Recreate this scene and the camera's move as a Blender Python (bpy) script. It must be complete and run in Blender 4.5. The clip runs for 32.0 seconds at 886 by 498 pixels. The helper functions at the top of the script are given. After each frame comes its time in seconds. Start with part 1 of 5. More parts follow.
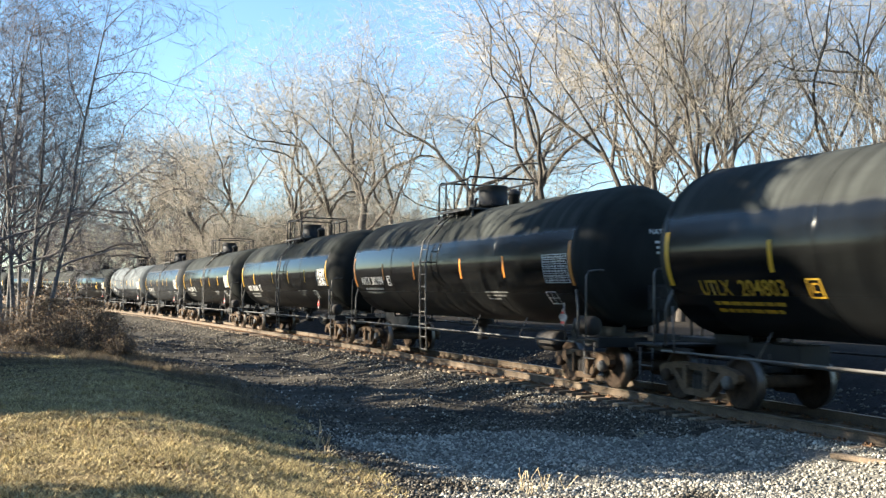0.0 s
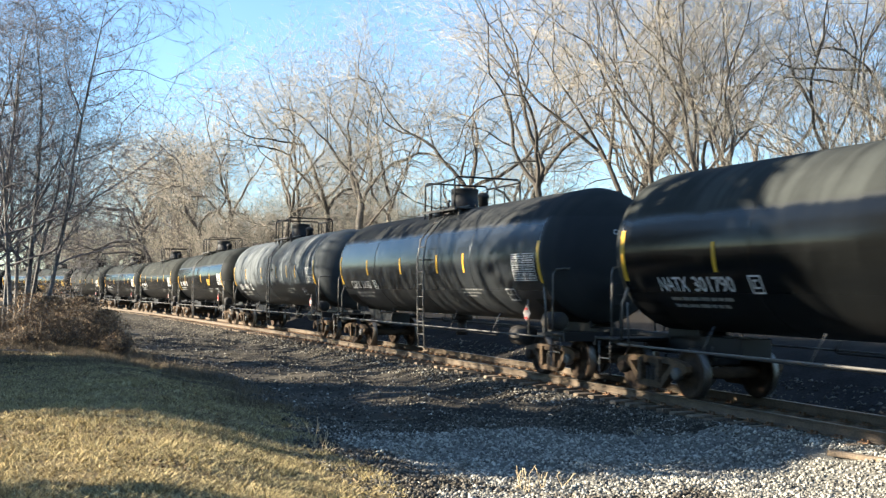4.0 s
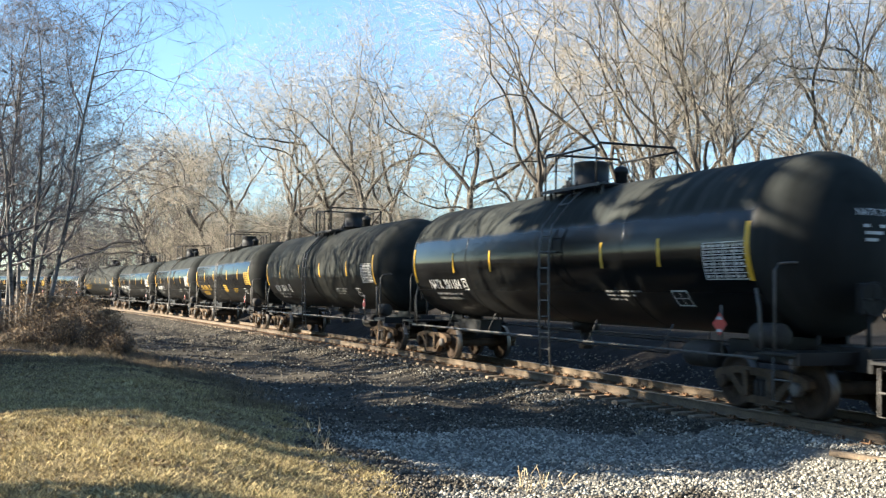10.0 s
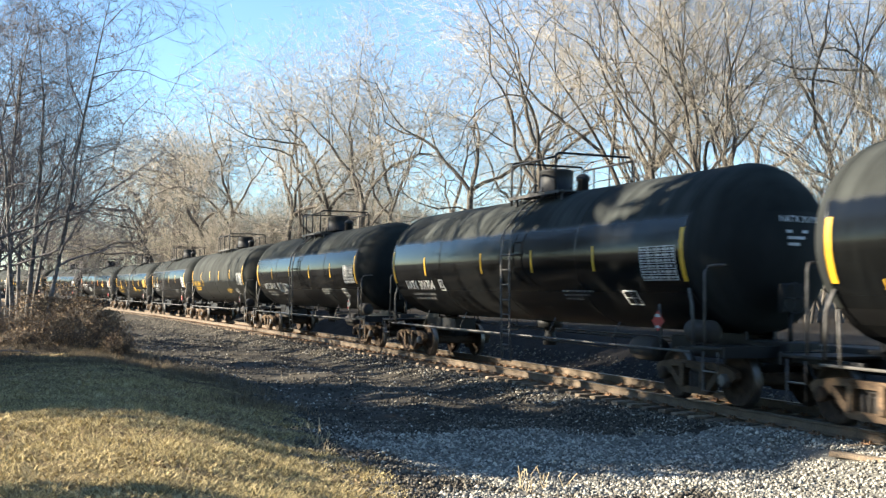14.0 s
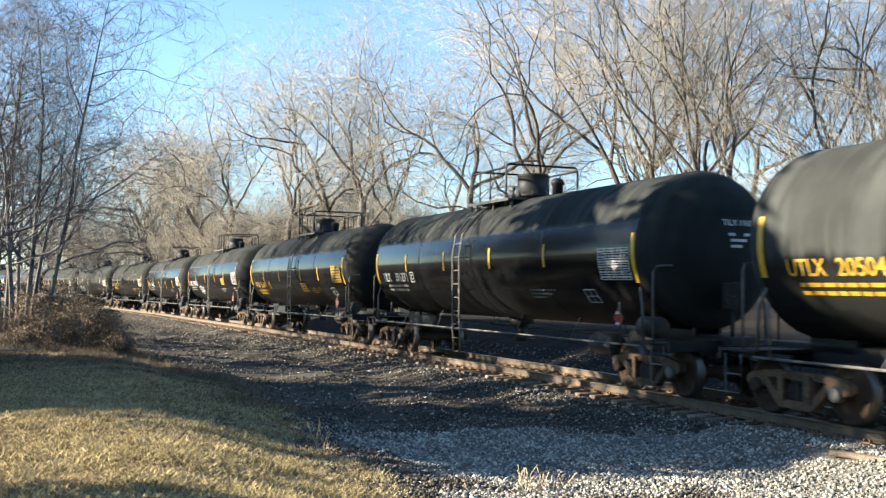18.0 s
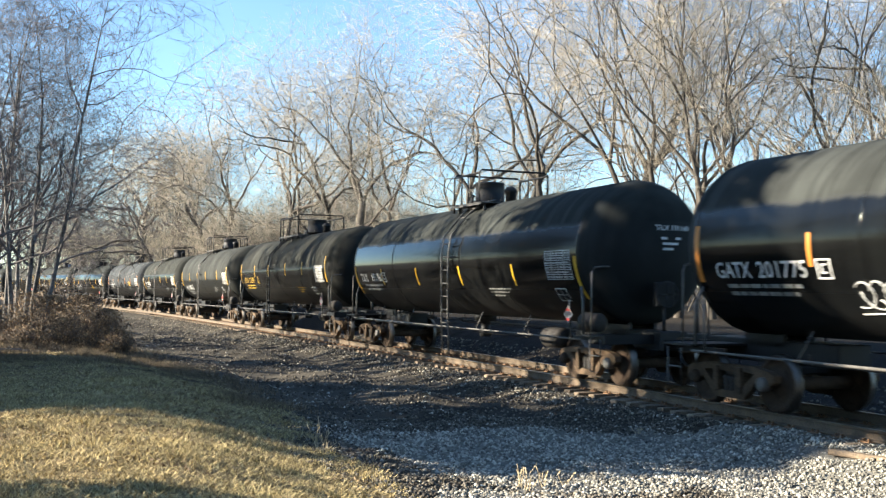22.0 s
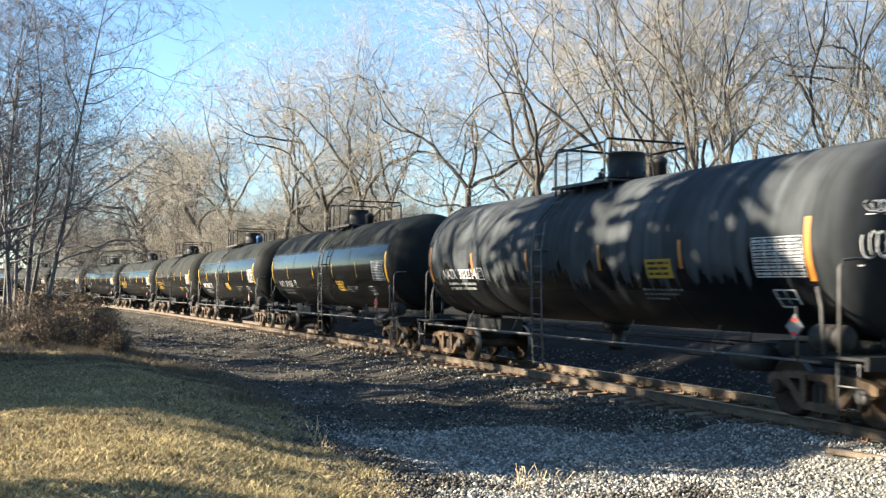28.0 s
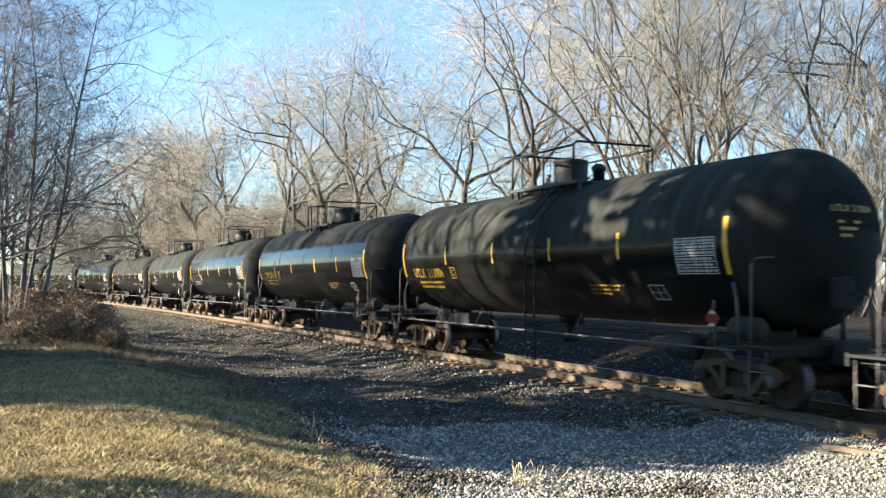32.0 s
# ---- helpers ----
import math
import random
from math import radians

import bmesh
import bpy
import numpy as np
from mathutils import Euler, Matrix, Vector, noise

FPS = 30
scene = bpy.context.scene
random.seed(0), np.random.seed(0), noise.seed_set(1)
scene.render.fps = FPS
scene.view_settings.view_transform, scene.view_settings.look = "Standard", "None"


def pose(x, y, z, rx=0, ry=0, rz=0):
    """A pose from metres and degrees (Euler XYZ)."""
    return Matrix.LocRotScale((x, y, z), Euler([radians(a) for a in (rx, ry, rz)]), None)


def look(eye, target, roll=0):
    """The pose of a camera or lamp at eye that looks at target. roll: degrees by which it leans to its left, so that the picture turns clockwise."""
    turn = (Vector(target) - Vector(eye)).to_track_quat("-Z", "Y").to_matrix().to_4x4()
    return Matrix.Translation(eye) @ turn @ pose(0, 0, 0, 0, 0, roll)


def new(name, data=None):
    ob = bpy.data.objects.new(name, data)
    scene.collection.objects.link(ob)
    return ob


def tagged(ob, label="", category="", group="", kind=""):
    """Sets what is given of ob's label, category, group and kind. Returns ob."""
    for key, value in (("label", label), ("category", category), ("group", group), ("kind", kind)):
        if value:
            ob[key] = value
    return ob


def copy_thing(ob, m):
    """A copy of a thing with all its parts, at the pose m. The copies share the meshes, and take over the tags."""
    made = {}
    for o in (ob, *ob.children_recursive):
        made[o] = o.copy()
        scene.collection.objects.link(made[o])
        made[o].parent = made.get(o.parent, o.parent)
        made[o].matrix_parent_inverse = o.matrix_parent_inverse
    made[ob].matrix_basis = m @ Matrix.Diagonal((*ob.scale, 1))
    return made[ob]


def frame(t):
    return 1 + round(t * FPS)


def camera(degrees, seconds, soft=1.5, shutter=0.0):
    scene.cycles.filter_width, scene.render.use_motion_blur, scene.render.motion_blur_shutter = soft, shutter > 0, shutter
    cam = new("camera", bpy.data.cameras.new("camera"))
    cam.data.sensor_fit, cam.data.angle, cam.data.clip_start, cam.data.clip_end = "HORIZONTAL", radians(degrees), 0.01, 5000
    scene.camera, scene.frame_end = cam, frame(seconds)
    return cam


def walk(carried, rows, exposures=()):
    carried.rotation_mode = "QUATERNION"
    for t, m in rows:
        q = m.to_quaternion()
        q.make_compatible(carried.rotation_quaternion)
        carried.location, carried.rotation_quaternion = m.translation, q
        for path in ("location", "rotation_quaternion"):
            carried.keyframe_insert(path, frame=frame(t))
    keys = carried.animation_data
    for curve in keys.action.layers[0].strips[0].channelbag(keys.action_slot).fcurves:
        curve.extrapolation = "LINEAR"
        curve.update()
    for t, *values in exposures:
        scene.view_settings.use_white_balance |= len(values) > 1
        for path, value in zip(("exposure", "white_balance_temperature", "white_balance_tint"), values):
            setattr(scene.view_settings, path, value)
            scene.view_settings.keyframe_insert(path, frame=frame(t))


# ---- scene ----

F_PX, EYE = 1859.06, Vector((0.0, 0.0, 1.943))
FW, RT, UP = Vector((-0.92703, 0.37252, 0.04301)), Vector((0.37325, 0.92768, 0.00999)), Vector((0.03618, -0.02532, 0.99902))
SPEED, PITCH, FIRST = 13.514, 18.587, 15.488   # m/s, car spacing, the first car's place along the line


def aim(dx, dy):
    return look(EYE, EYE + 10 * (FW - RT * (dx / F_PX) + UP * (dy / F_PX)), 0.573)


SWAY = [(0, 2, 3), (1, 1, 2), (2, 1, 1.5), (3, 0, 1), (3.5, -1.5, 0), (5.5, -3, -4), (6, -1, -1.5), (7, -.5, -1.5), (7.5, -1.5, -2.5),
        (8, -.5, -1), (9, .7, 0), (10, .5, -1), (10.5, -1.2, -1.5), (11, -1, -1), (12, 0, 1.2), (13, 0, 0), (14.5, .5, -.3),
        (16.5, -.7, -1.3), (17.5, 0, -1.5), (18.5, 0, -2), (19, -1.2, -1.5), (19.5, -2.2, -1.5), (20, -.5, 0), (21, -.7, -.5)]
SWAY += [(21.5, -1, -3), (22, -1.2, -3), (23, 0, -1.6), (24, -.7, -1), (25, -.7, -1.5), (25.5, -1, -2.5), (27.5, -3, -4), (28, -3.2, -4.5),
         (28.5, -3, -5.3), (29, -2, -4), (30, -3, -6), (30.5, -6, -11), (31, -8, -11.5), (31.5, -8, -9.5), (32, -9.5, -11)]
cam = camera(45.73, 32.0, soft=1.3, shutter=0.2)
walk(cam, [(t, aim(dx, dy)) for t, dx, dy in SWAY])

# ---- sky and sun ----
SUN_AZ, SUN_EL = 250.0, 20.0      # degrees: the way to the sun, from +x towards +y, and its height
sun_way = Vector((math.cos(radians(SUN_AZ)) * math.cos(radians(SUN_EL)), math.sin(radians(SUN_AZ)) * math.cos(radians(SUN_EL)), math.sin(radians(SUN_EL))))
world = bpy.data.worlds.new("world")
scene.world = world
world.use_nodes = True
wn, wl = world.node_tree.nodes, world.node_tree.links
sky = wn.new("ShaderNodeTexSky")
sky.sky_type, sky.sun_disc = "NISHITA", False
sky.sun_elevation, sky.sun_rotation = radians(SUN_EL), radians(90 - SUN_AZ)
sky.air_density, sky.dust_density, sky.ozone_density = 1.0, 0.1, 2.0
even, tint = wn.new("ShaderNodeGamma"), wn.new("ShaderNodeMix")
even.inputs["Gamma"].default_value = 0.95
tint.data_type, tint.blend_type = "RGBA", "MULTIPLY"
tint.inputs[0].default_value, tint.inputs[7].default_value = 1.0, (0.335, 0.398, 0.452, 1)
wl.new(sky.outputs[0], even.inputs["Color"])
wl.new(even.outputs[0], tint.inputs[6])
wl.new(tint.outputs[2], wn["Background"].inputs[0])
wn["Background"].inputs[1].default_value = 0.15
sun = new("sun", bpy.data.lights.new("sun", "SUN"))
sun.data.energy, sun.data.angle, sun.data.color = 4.4, radians(0.53), (1.0, 0.905, 0.74)
sun.matrix_world = look(sun_way * 60, (0, 0, 0))
scene.view_settings.exposure = 2.42


# ---- materials ----
def mat(name, colour, rough=0.8, metal=0.0, other=None, scale=4.0, fine=40.0, bump=0.2, depth=0.01, mix=0.5, coords="Object", vary=0.0, spec=0.5, drawn=None):
    """A surface of two colours mottled at two scales, with fine relief."""
    m = bpy.data.materials.new(name)
    m.use_nodes = True
    n, l = m.node_tree.nodes, m.node_tree.links
    b = n["Principled BSDF"]
    b.inputs["Roughness"].default_value, b.inputs["Metallic"].default_value = rough, metal
    b.inputs["Specular IOR Level"].default_value = spec
    tc = n.new("ShaderNodeTexCoord")
    big, small = n.new("ShaderNodeTexNoise"), n.new("ShaderNodeTexNoise")
    big.inputs["Scale"].default_value, small.inputs["Scale"].default_value = scale, fine
    big.inputs["Detail"].default_value = small.inputs["Detail"].default_value = 4
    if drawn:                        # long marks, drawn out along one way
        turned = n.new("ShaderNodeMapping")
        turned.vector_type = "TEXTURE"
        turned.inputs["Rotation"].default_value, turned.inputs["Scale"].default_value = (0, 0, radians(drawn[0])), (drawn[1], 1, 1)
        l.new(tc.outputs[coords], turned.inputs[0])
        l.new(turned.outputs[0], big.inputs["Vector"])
    else:
        l.new(tc.outputs[coords], big.inputs["Vector"])
    l.new(tc.outputs[coords], small.inputs["Vector"])
    add = n.new("ShaderNodeMath")
    add.operation = "MULTIPLY_ADD"
    add.inputs[1].default_value = mix
    l.new(small.outputs[0], add.inputs[0])
    half = n.new("ShaderNodeMath")
    half.operation = "MULTIPLY"
    half.inputs[1].default_value = 1 - mix
    l.new(big.outputs[0], half.inputs[0])
    l.new(half.outputs[0], add.inputs[2])
    ramp = n.new("ShaderNodeValToRGB")
    other = other or tuple(c * 0.6 for c in colour)
    ramp.color_ramp.elements[0].position, ramp.color_ramp.elements[1].position = 0.35, 0.65
    ramp.color_ramp.elements[0].color, ramp.color_ramp.elements[1].color = (*other, 1), (*colour, 1)
    l.new(add.outputs[0], ramp.inputs[0])
    out = ramp.outputs[0]
    if vary:
        info, hsv = n.new("ShaderNodeObjectInfo"), n.new("ShaderNodeHueSaturation")
        rng = n.new("ShaderNodeMapRange")
        rng.inputs["To Min"].default_value, rng.inputs["To Max"].default_value = 1 - vary, 1 + vary
        l.new(info.outputs["Random"], rng.inputs[0])
        l.new(rng.outputs[0], hsv.inputs["Value"])
        l.new(out, hsv.inputs["Color"])
        out = hsv.outputs[0]
    l.new(out, b.inputs["Base Color"])
    if bump:
        bp = n.new("ShaderNodeBump")
        bp.inputs["Strength"].default_value, bp.inputs["Distance"].default_value = bump, depth
        l.new(add.outputs[0], bp.inputs["Height"])
        l.new(bp.outputs[0], b.inputs["Normal"])
    return m


def island(name, low, high, rough=0.85, mid=None, spec=0.3):
    """Loose pieces in one mesh, each of its own shade."""
    m = bpy.data.materials.new(name)
    m.use_nodes = True
    n, l = m.node_tree.nodes, m.node_tree.links
    b = n["Principled BSDF"]
    b.inputs["Roughness"].default_value = rough
    b.inputs["Specular IOR Level"].default_value = spec
    g, r = n.new("ShaderNodeNewGeometry"), n.new("ShaderNodeValToRGB")
    r.color_ramp.elements[0].color, r.color_ramp.elements[1].color = (*low, 1), (*high, 1)
    if mid:
        e = r.color_ramp.elements.new(0.5)
        e.color = (*mid, 1)
    l.new(g.outputs["Random Per Island"], r.inputs[0])
    tc, nz, mx = n.new("ShaderNodeTexCoord"), n.new("ShaderNodeTexNoise"), n.new("ShaderNodeMix")
    nz.inputs["Scale"].default_value = 1.3
    l.new(tc.outputs["Object"], nz.inputs["Vector"])
    mx.data_type, mx.blend_type = "RGBA", "MULTIPLY"
    mx.inputs[0].default_value = 0.6
    l.new(r.outputs[0], mx.inputs[6])
    l.new(nz.outputs["Fac"], mx.inputs[7])
    hs = n.new("ShaderNodeHueSaturation")
    hs.inputs["Value"].default_value = 1.35
    l.new(mx.outputs[2], hs.inputs["Color"])
    l.new(hs.outputs[0], b.inputs["Base Color"])
    return m


def tank_paint(name, paint, dust, gloss, upper=3.28, dusty=0.9, band=0.04, rough_up=0.9, low_dust=0.0, spec=0.5, drip=0.08):
    """Painted tank: glossy sides, a weathered top with streaks that run down, grime rings."""
    m = bpy.data.materials.new(name)
    m.use_nodes = True
    n, l = m.node_tree.nodes, m.node_tree.links
    b = n["Principled BSDF"]
    tc, sep = n.new("ShaderNodeTexCoord"), n.new("ShaderNodeSeparateXYZ")
    l.new(tc.outputs["Object"], sep.inputs[0])
    mp = n.new("ShaderNodeMapping")
    mp.inputs["Scale"].default_value = (2.1, 0.3, 0.22)
    l.new(tc.outputs["Object"], mp.inputs[0])
    streak, mott = n.new("ShaderNodeTexNoise"), n.new("ShaderNodeTexNoise")
    streak.inputs["Scale"].default_value, streak.inputs["Detail"].default_value = 1.6, 5
    mott.inputs["Scale"].default_value, mott.inputs["Detail"].default_value = 1.1, 6
    l.new(mp.outputs[0], streak.inputs["Vector"])
    l.new(tc.outputs["Object"], mott.inputs["Vector"])
    up = n.new("ShaderNodeMapRange")
    up.interpolation_type = "SMOOTHSTEP"
    up.inputs["From Min"].default_value, up.inputs["From Max"].default_value = upper - band, upper + band
    edge, ragged = n.new("ShaderNodeMath"), n.new("ShaderNodeMath")
    edge.operation, ragged.operation = "MULTIPLY_ADD", "ADD"
    edge.inputs[1].default_value, edge.inputs[2].default_value = 2 * drip, -drip
    l.new(streak.outputs[0], edge.inputs[0])
    l.new(edge.outputs[0], ragged.inputs[0])
    l.new(sep.outputs["Z"], ragged.inputs[1])
    l.new(ragged.outputs[0], up.inputs[0])
    # the dished ends are as dull as the top
    side, ends, dull = n.new("ShaderNodeMath"), n.new("ShaderNodeMapRange"), n.new("ShaderNodeMath")
    side.operation, dull.operation = "ABSOLUTE", "MAXIMUM"
    l.new(sep.outputs["X"], side.inputs[0])
    ends.inputs["From Min"].default_value, ends.inputs["From Max"].default_value = 7.45, 7.6
    ends.inputs["To Max"].default_value = 0.75
    l.new(side.outputs[0], ends.inputs[0])
    l.new(up.outputs[0], dull.inputs[0])
    l.new(ends.outputs[0], dull.inputs[1])
    shine = n.new("ShaderNodeMapRange")
    shine.inputs["To Min"].default_value, shine.inputs["To Max"].default_value = spec, 0.06
    l.new(dull.outputs[0], shine.inputs[0])
    l.new(shine.outputs[0], b.inputs["Specular IOR Level"])
    st = n.new("ShaderNodeMapRange")
    st.inputs["From Min"].default_value, st.inputs["From Max"].default_value = 0.43, 0.60
    l.new(streak.outputs[0], st.inputs[0])
    mo = n.new("ShaderNodeMapRange")
    mo.inputs["From Min"].default_value, mo.inputs["From Max"].default_value = 0.3, 0.7
    mo.inputs["To Min"].default_value, mo.inputs["To Max"].default_value = 0.55, 1.0
    l.new(mott.outputs[0], mo.inputs[0])
    a1 = n.new("ShaderNodeMath")
    a1.operation = "MULTIPLY_ADD"
    a1.inputs[1].default_value, a1.inputs[2].default_value = 0.35, 0.65
    l.new(st.outputs[0], a1.inputs[0])
    a2 = n.new("ShaderNodeMath")
    a2.operation = "MULTIPLY"
    l.new(a1.outputs[0], a2.inputs[0])
    l.new(mo.outputs[0], a2.inputs[1])
    a3 = n.new("ShaderNodeMath")
    a3.operation = "MULTIPLY"
    l.new(a2.outputs[0], a3.inputs[0])
    clean, top = n.new("ShaderNodeMapRange"), n.new("ShaderNodeMath")
    clean.inputs["From Min"].default_value, clean.inputs["From Max"].default_value = 7.3, 7.9
    clean.inputs["To Min"].default_value, clean.inputs["To Max"].default_value = 1.0, 0.6
    l.new(side.outputs[0], clean.inputs[0])
    top.operation = "MULTIPLY"
    l.new(dull.outputs[0], top.inputs[0])
    l.new(clean.outputs[0], top.inputs[1])
    l.new(top.outputs[0], a3.inputs[1])
    a4 = n.new("ShaderNodeMath")
    a4.operation = "MULTIPLY"
    a4.inputs[1].default_value = dusty
    l.new(a3.outputs[0], a4.inputs[0])
    low = n.new("ShaderNodeMath")
    low.operation = "MULTIPLY"
    low.inputs[1].default_value = 0.03
    l.new(st.outputs[0], low.inputs[0])
    # a dusty belt low on the side, with a wavy edge
    wav = n.new("ShaderNodeMath")
    wav.operation = "MULTIPLY_ADD"
    wav.inputs[1].default_value = 0.9
    l.new(mott.outputs[0], wav.inputs[0])
    l.new(sep.outputs["Z"], wav.inputs[2])
    ramp = n.new("ShaderNodeValToRGB")
    ramp.color_ramp.elements[0].position, ramp.color_ramp.elements[0].color = 0.0, (0, 0, 0, 1)
    ramp.color_ramp.elements[1].position, ramp.color_ramp.elements[1].color = 1.0, (0, 0, 0, 1)
    for pos, val in ((0.46, 0.0), (0.48, 1.0), (0.62, 1.0), (0.66, 0.0)):
        e = ramp.color_ramp.elements.new(pos)
        e.color = (val, val, val, 1)
    belt = n.new("ShaderNodeMath")
    belt.operation = "DIVIDE"
    belt.inputs[1].default_value = 4.3
    l.new(wav.outputs[0], belt.inputs[0])
    l.new(belt.outputs[0], ramp.inputs[0])
    bl = n.new("ShaderNodeMath")
    bl.operation = "MULTIPLY_ADD"
    bl.inputs[1].default_value = low_dust
    l.new(ramp.outputs[0], bl.inputs[0])
    l.new(low.outputs[0], bl.inputs[2])
    tot = n.new("ShaderNodeMath")
    tot.operation, tot.use_clamp = "ADD", True
    l.new(a4.outputs[0], tot.inputs[0])
    l.new(bl.outputs[0], tot.inputs[1])
    mix = n.new("ShaderNodeMix")
    mix.data_type = "RGBA"
    mix.inputs[6].default_value, mix.inputs[7].default_value = (*paint, 1), (*dust, 1)
    l.new(tot.outputs[0], mix.inputs[0])
    l.new(mix.outputs[2], b.inputs["Base Color"])
    rr = n.new("ShaderNodeMapRange")
    rr.inputs["To Min"].default_value, rr.inputs["To Max"].default_value = gloss, rough_up
    l.new(dull.outputs[0], rr.inputs[0])
    belly, rough = n.new("ShaderNodeMapRange"), n.new("ShaderNodeMath")
    belly.inputs["From Min"].default_value, belly.inputs["From Max"].default_value = 1.6, 2.3
    belly.inputs["To Min"].default_value, belly.inputs["To Max"].default_value = 0.5, 0.0
    l.new(sep.outputs["Z"], belly.inputs[0])
    rough.operation = "MAXIMUM"
    l.new(rr.outputs[0], rough.inputs[0])
    l.new(belly.outputs[0], rough.inputs[1])
    l.new(rough.outputs[0], b.inputs["Roughness"])
    bp = n.new("ShaderNodeBump")
    bp.inputs["Strength"].default_value, bp.inputs["Distance"].default_value = 0.05, 0.006
    l.new(mott.outputs[0], bp.inputs["Height"])
    l.new(bp.outputs[0], b.inputs["Normal"])
    return m


M_GROUND = mat("gravel_bed", (0.082, 0.070, 0.054), 0.95, other=(0.02, 0.017, 0.0135), scale=0.9, fine=55, bump=0.9, depth=0.03, mix=0.6, spec=0.1)
M_LAWN = mat("dry_lawn", (0.29, 0.213, 0.10), 0.95, other=(0.075, 0.054, 0.03), scale=1.2, fine=30, bump=1.0, depth=0.05, mix=0.6, spec=0.15)
M_PALE = mat("pale_gravel_bed", (0.23, 0.22, 0.19), 0.95, other=(0.08, 0.076, 0.067), scale=1.2, fine=50, bump=0.9, depth=0.03, mix=0.65, spec=0.1)
# cinders with the trees' long shadow streaks put into the colour
M_SHADE_STREAKS = mat("cinders_with_shade_streaks", (0.098, 0.086, 0.068), 0.95, other=(0.02, 0.0175, 0.0145), scale=1.5, fine=22, bump=0.9, depth=0.04, mix=0.42, spec=0.1, drawn=(72, 7))
# leaf litter, its colour darkened below its own tone to stand for shade
M_FIELD = mat("shade_dark_litter", (0.04, 0.033, 0.025), 0.95, other=(0.022, 0.018, 0.015), scale=0.7, fine=20, bump=0.8, depth=0.05, spec=0.1)
# near-black colour paints in the shade on the ground behind the train
M_BANK = mat("shade_dark_bank", (0.034, 0.031, 0.029), 0.95, other=(0.012, 0.011, 0.01), scale=1.4, fine=16, bump=1.0, depth=0.08, spec=0.05)
M_STONE = island("ballast_stones", (0.085, 0.08, 0.07), (0.54, 0.50, 0.41), 0.9, mid=(0.235, 0.22, 0.185))
M_DIRTY = island("dirty_brown_stones", (0.028, 0.024, 0.019), (0.20, 0.175, 0.135), 0.9, mid=(0.08, 0.069, 0.053))
M_STRAW = island("dry_grass", (0.08, 0.057, 0.03), (0.70, 0.555, 0.27), 0.85, mid=(0.33, 0.258, 0.122))
M_TIE = mat("weathered_tie", (0.23, 0.168, 0.108), 0.9, other=(0.055, 0.041, 0.03), scale=5, fine=45, bump=0.6, depth=0.02, vary=0.35)
M_RAIL = mat("rail_rust", (0.155, 0.11, 0.068), 0.85, 0.0, other=(0.06, 0.043, 0.028), scale=3, fine=50, bump=0.2)
M_HEAD = mat("rail_head", (0.34, 0.31, 0.27), 0.4, 1.0, other=(0.2, 0.17, 0.14), scale=2, fine=30, bump=0.05)
M_PLATE = mat("tie_plate_rust", (0.22, 0.12, 0.06), 0.8, 0.3, scale=8, fine=60)
M_BLACK = mat("black_steel", (0.012, 0.012, 0.012), 0.6, 0.0, other=(0.006, 0.006, 0.006), scale=3, fine=30, bump=0.15, spec=0.3)
M_GRIME = mat("grimy_steel", (0.04, 0.032, 0.024), 0.75, 0.1, other=(0.014, 0.011, 0.009), scale=5, fine=40, bump=0.3)
M_TRUCK = mat("rusty_cast_steel", (0.135, 0.088, 0.052), 0.85, 0.0, other=(0.035, 0.025, 0.017), scale=4, fine=30, bump=0.3, vary=0.3, spec=0.2)
M_TREAD = mat("wheel_tread", (0.15, 0.14, 0.125), 0.45, 1.0, other=(0.08, 0.07, 0.06), scale=3, fine=20, bump=0.03)
M_WHEEL = mat("wheel_plate", (0.07, 0.045, 0.028), 0.85, 0.0, other=(0.024, 0.017, 0.012), scale=5, fine=40, bump=0.2, spec=0.2)
M_GREY = mat("galvanised_rail", (0.13, 0.122, 0.11), 0.6, 0.2, other=(0.05, 0.046, 0.042), scale=6, fine=50, bump=0.1)
M_WALK = mat("worn_walkway", (0.085, 0.08, 0.072), 0.75, 0.1, other=(0.03, 0.028, 0.026), scale=5, fine=40, bump=0.2)
M_WHITE = mat("white_stencil", (0.58, 0.57, 0.54), 0.6, other=(0.32, 0.315, 0.30), scale=6, fine=60, bump=0)
M_YELLOW = mat("yellow_stencil", (0.44, 0.26, 0.015), 0.55, other=(0.26, 0.15, 0.01), scale=6, fine=50, bump=0)
M_TAPE = mat("yellow_reflective_tape", (0.62, 0.36, 0.02), 0.4, other=(0.45, 0.24, 0.012), scale=5, fine=50, bump=0)
M_ORANGE = mat("orange_reflective_tape", (0.52, 0.19, 0.025), 0.4, other=(0.38, 0.13, 0.02), scale=5, fine=50, bump=0)
M_FAINT = mat("faded_stencil", (0.26, 0.256, 0.24), 0.6, other=(0.10, 0.10, 0.095), scale=6, fine=60, bump=0)
M_COVER = mat("blue_valve_cover", (0.02, 0.10, 0.24), 0.6, other=(0.012, 0.06, 0.15), scale=5, fine=40, bump=0.1)
M_RED = mat("red_placard", (0.62, 0.06, 0.04), 0.5, other=(0.5, 0.05, 0.04), scale=6, fine=50, bump=0)
M_BARK = mat("grey_brown_bark", (0.105, 0.09, 0.073), 0.95, other=(0.05, 0.041, 0.033), scale=2.5, fine=18, bump=0.6, depth=0.03)
M_DKBARK = mat("dark_bark", (0.075, 0.064, 0.056), 0.95, other=(0.03, 0.026, 0.023), scale=2.5, fine=18, bump=0.6, depth=0.03)
M_TWIG = mat("tan_twigs", (0.36, 0.315, 0.245), 0.95, other=(0.20, 0.175, 0.138), scale=0.6, fine=6, bump=0)
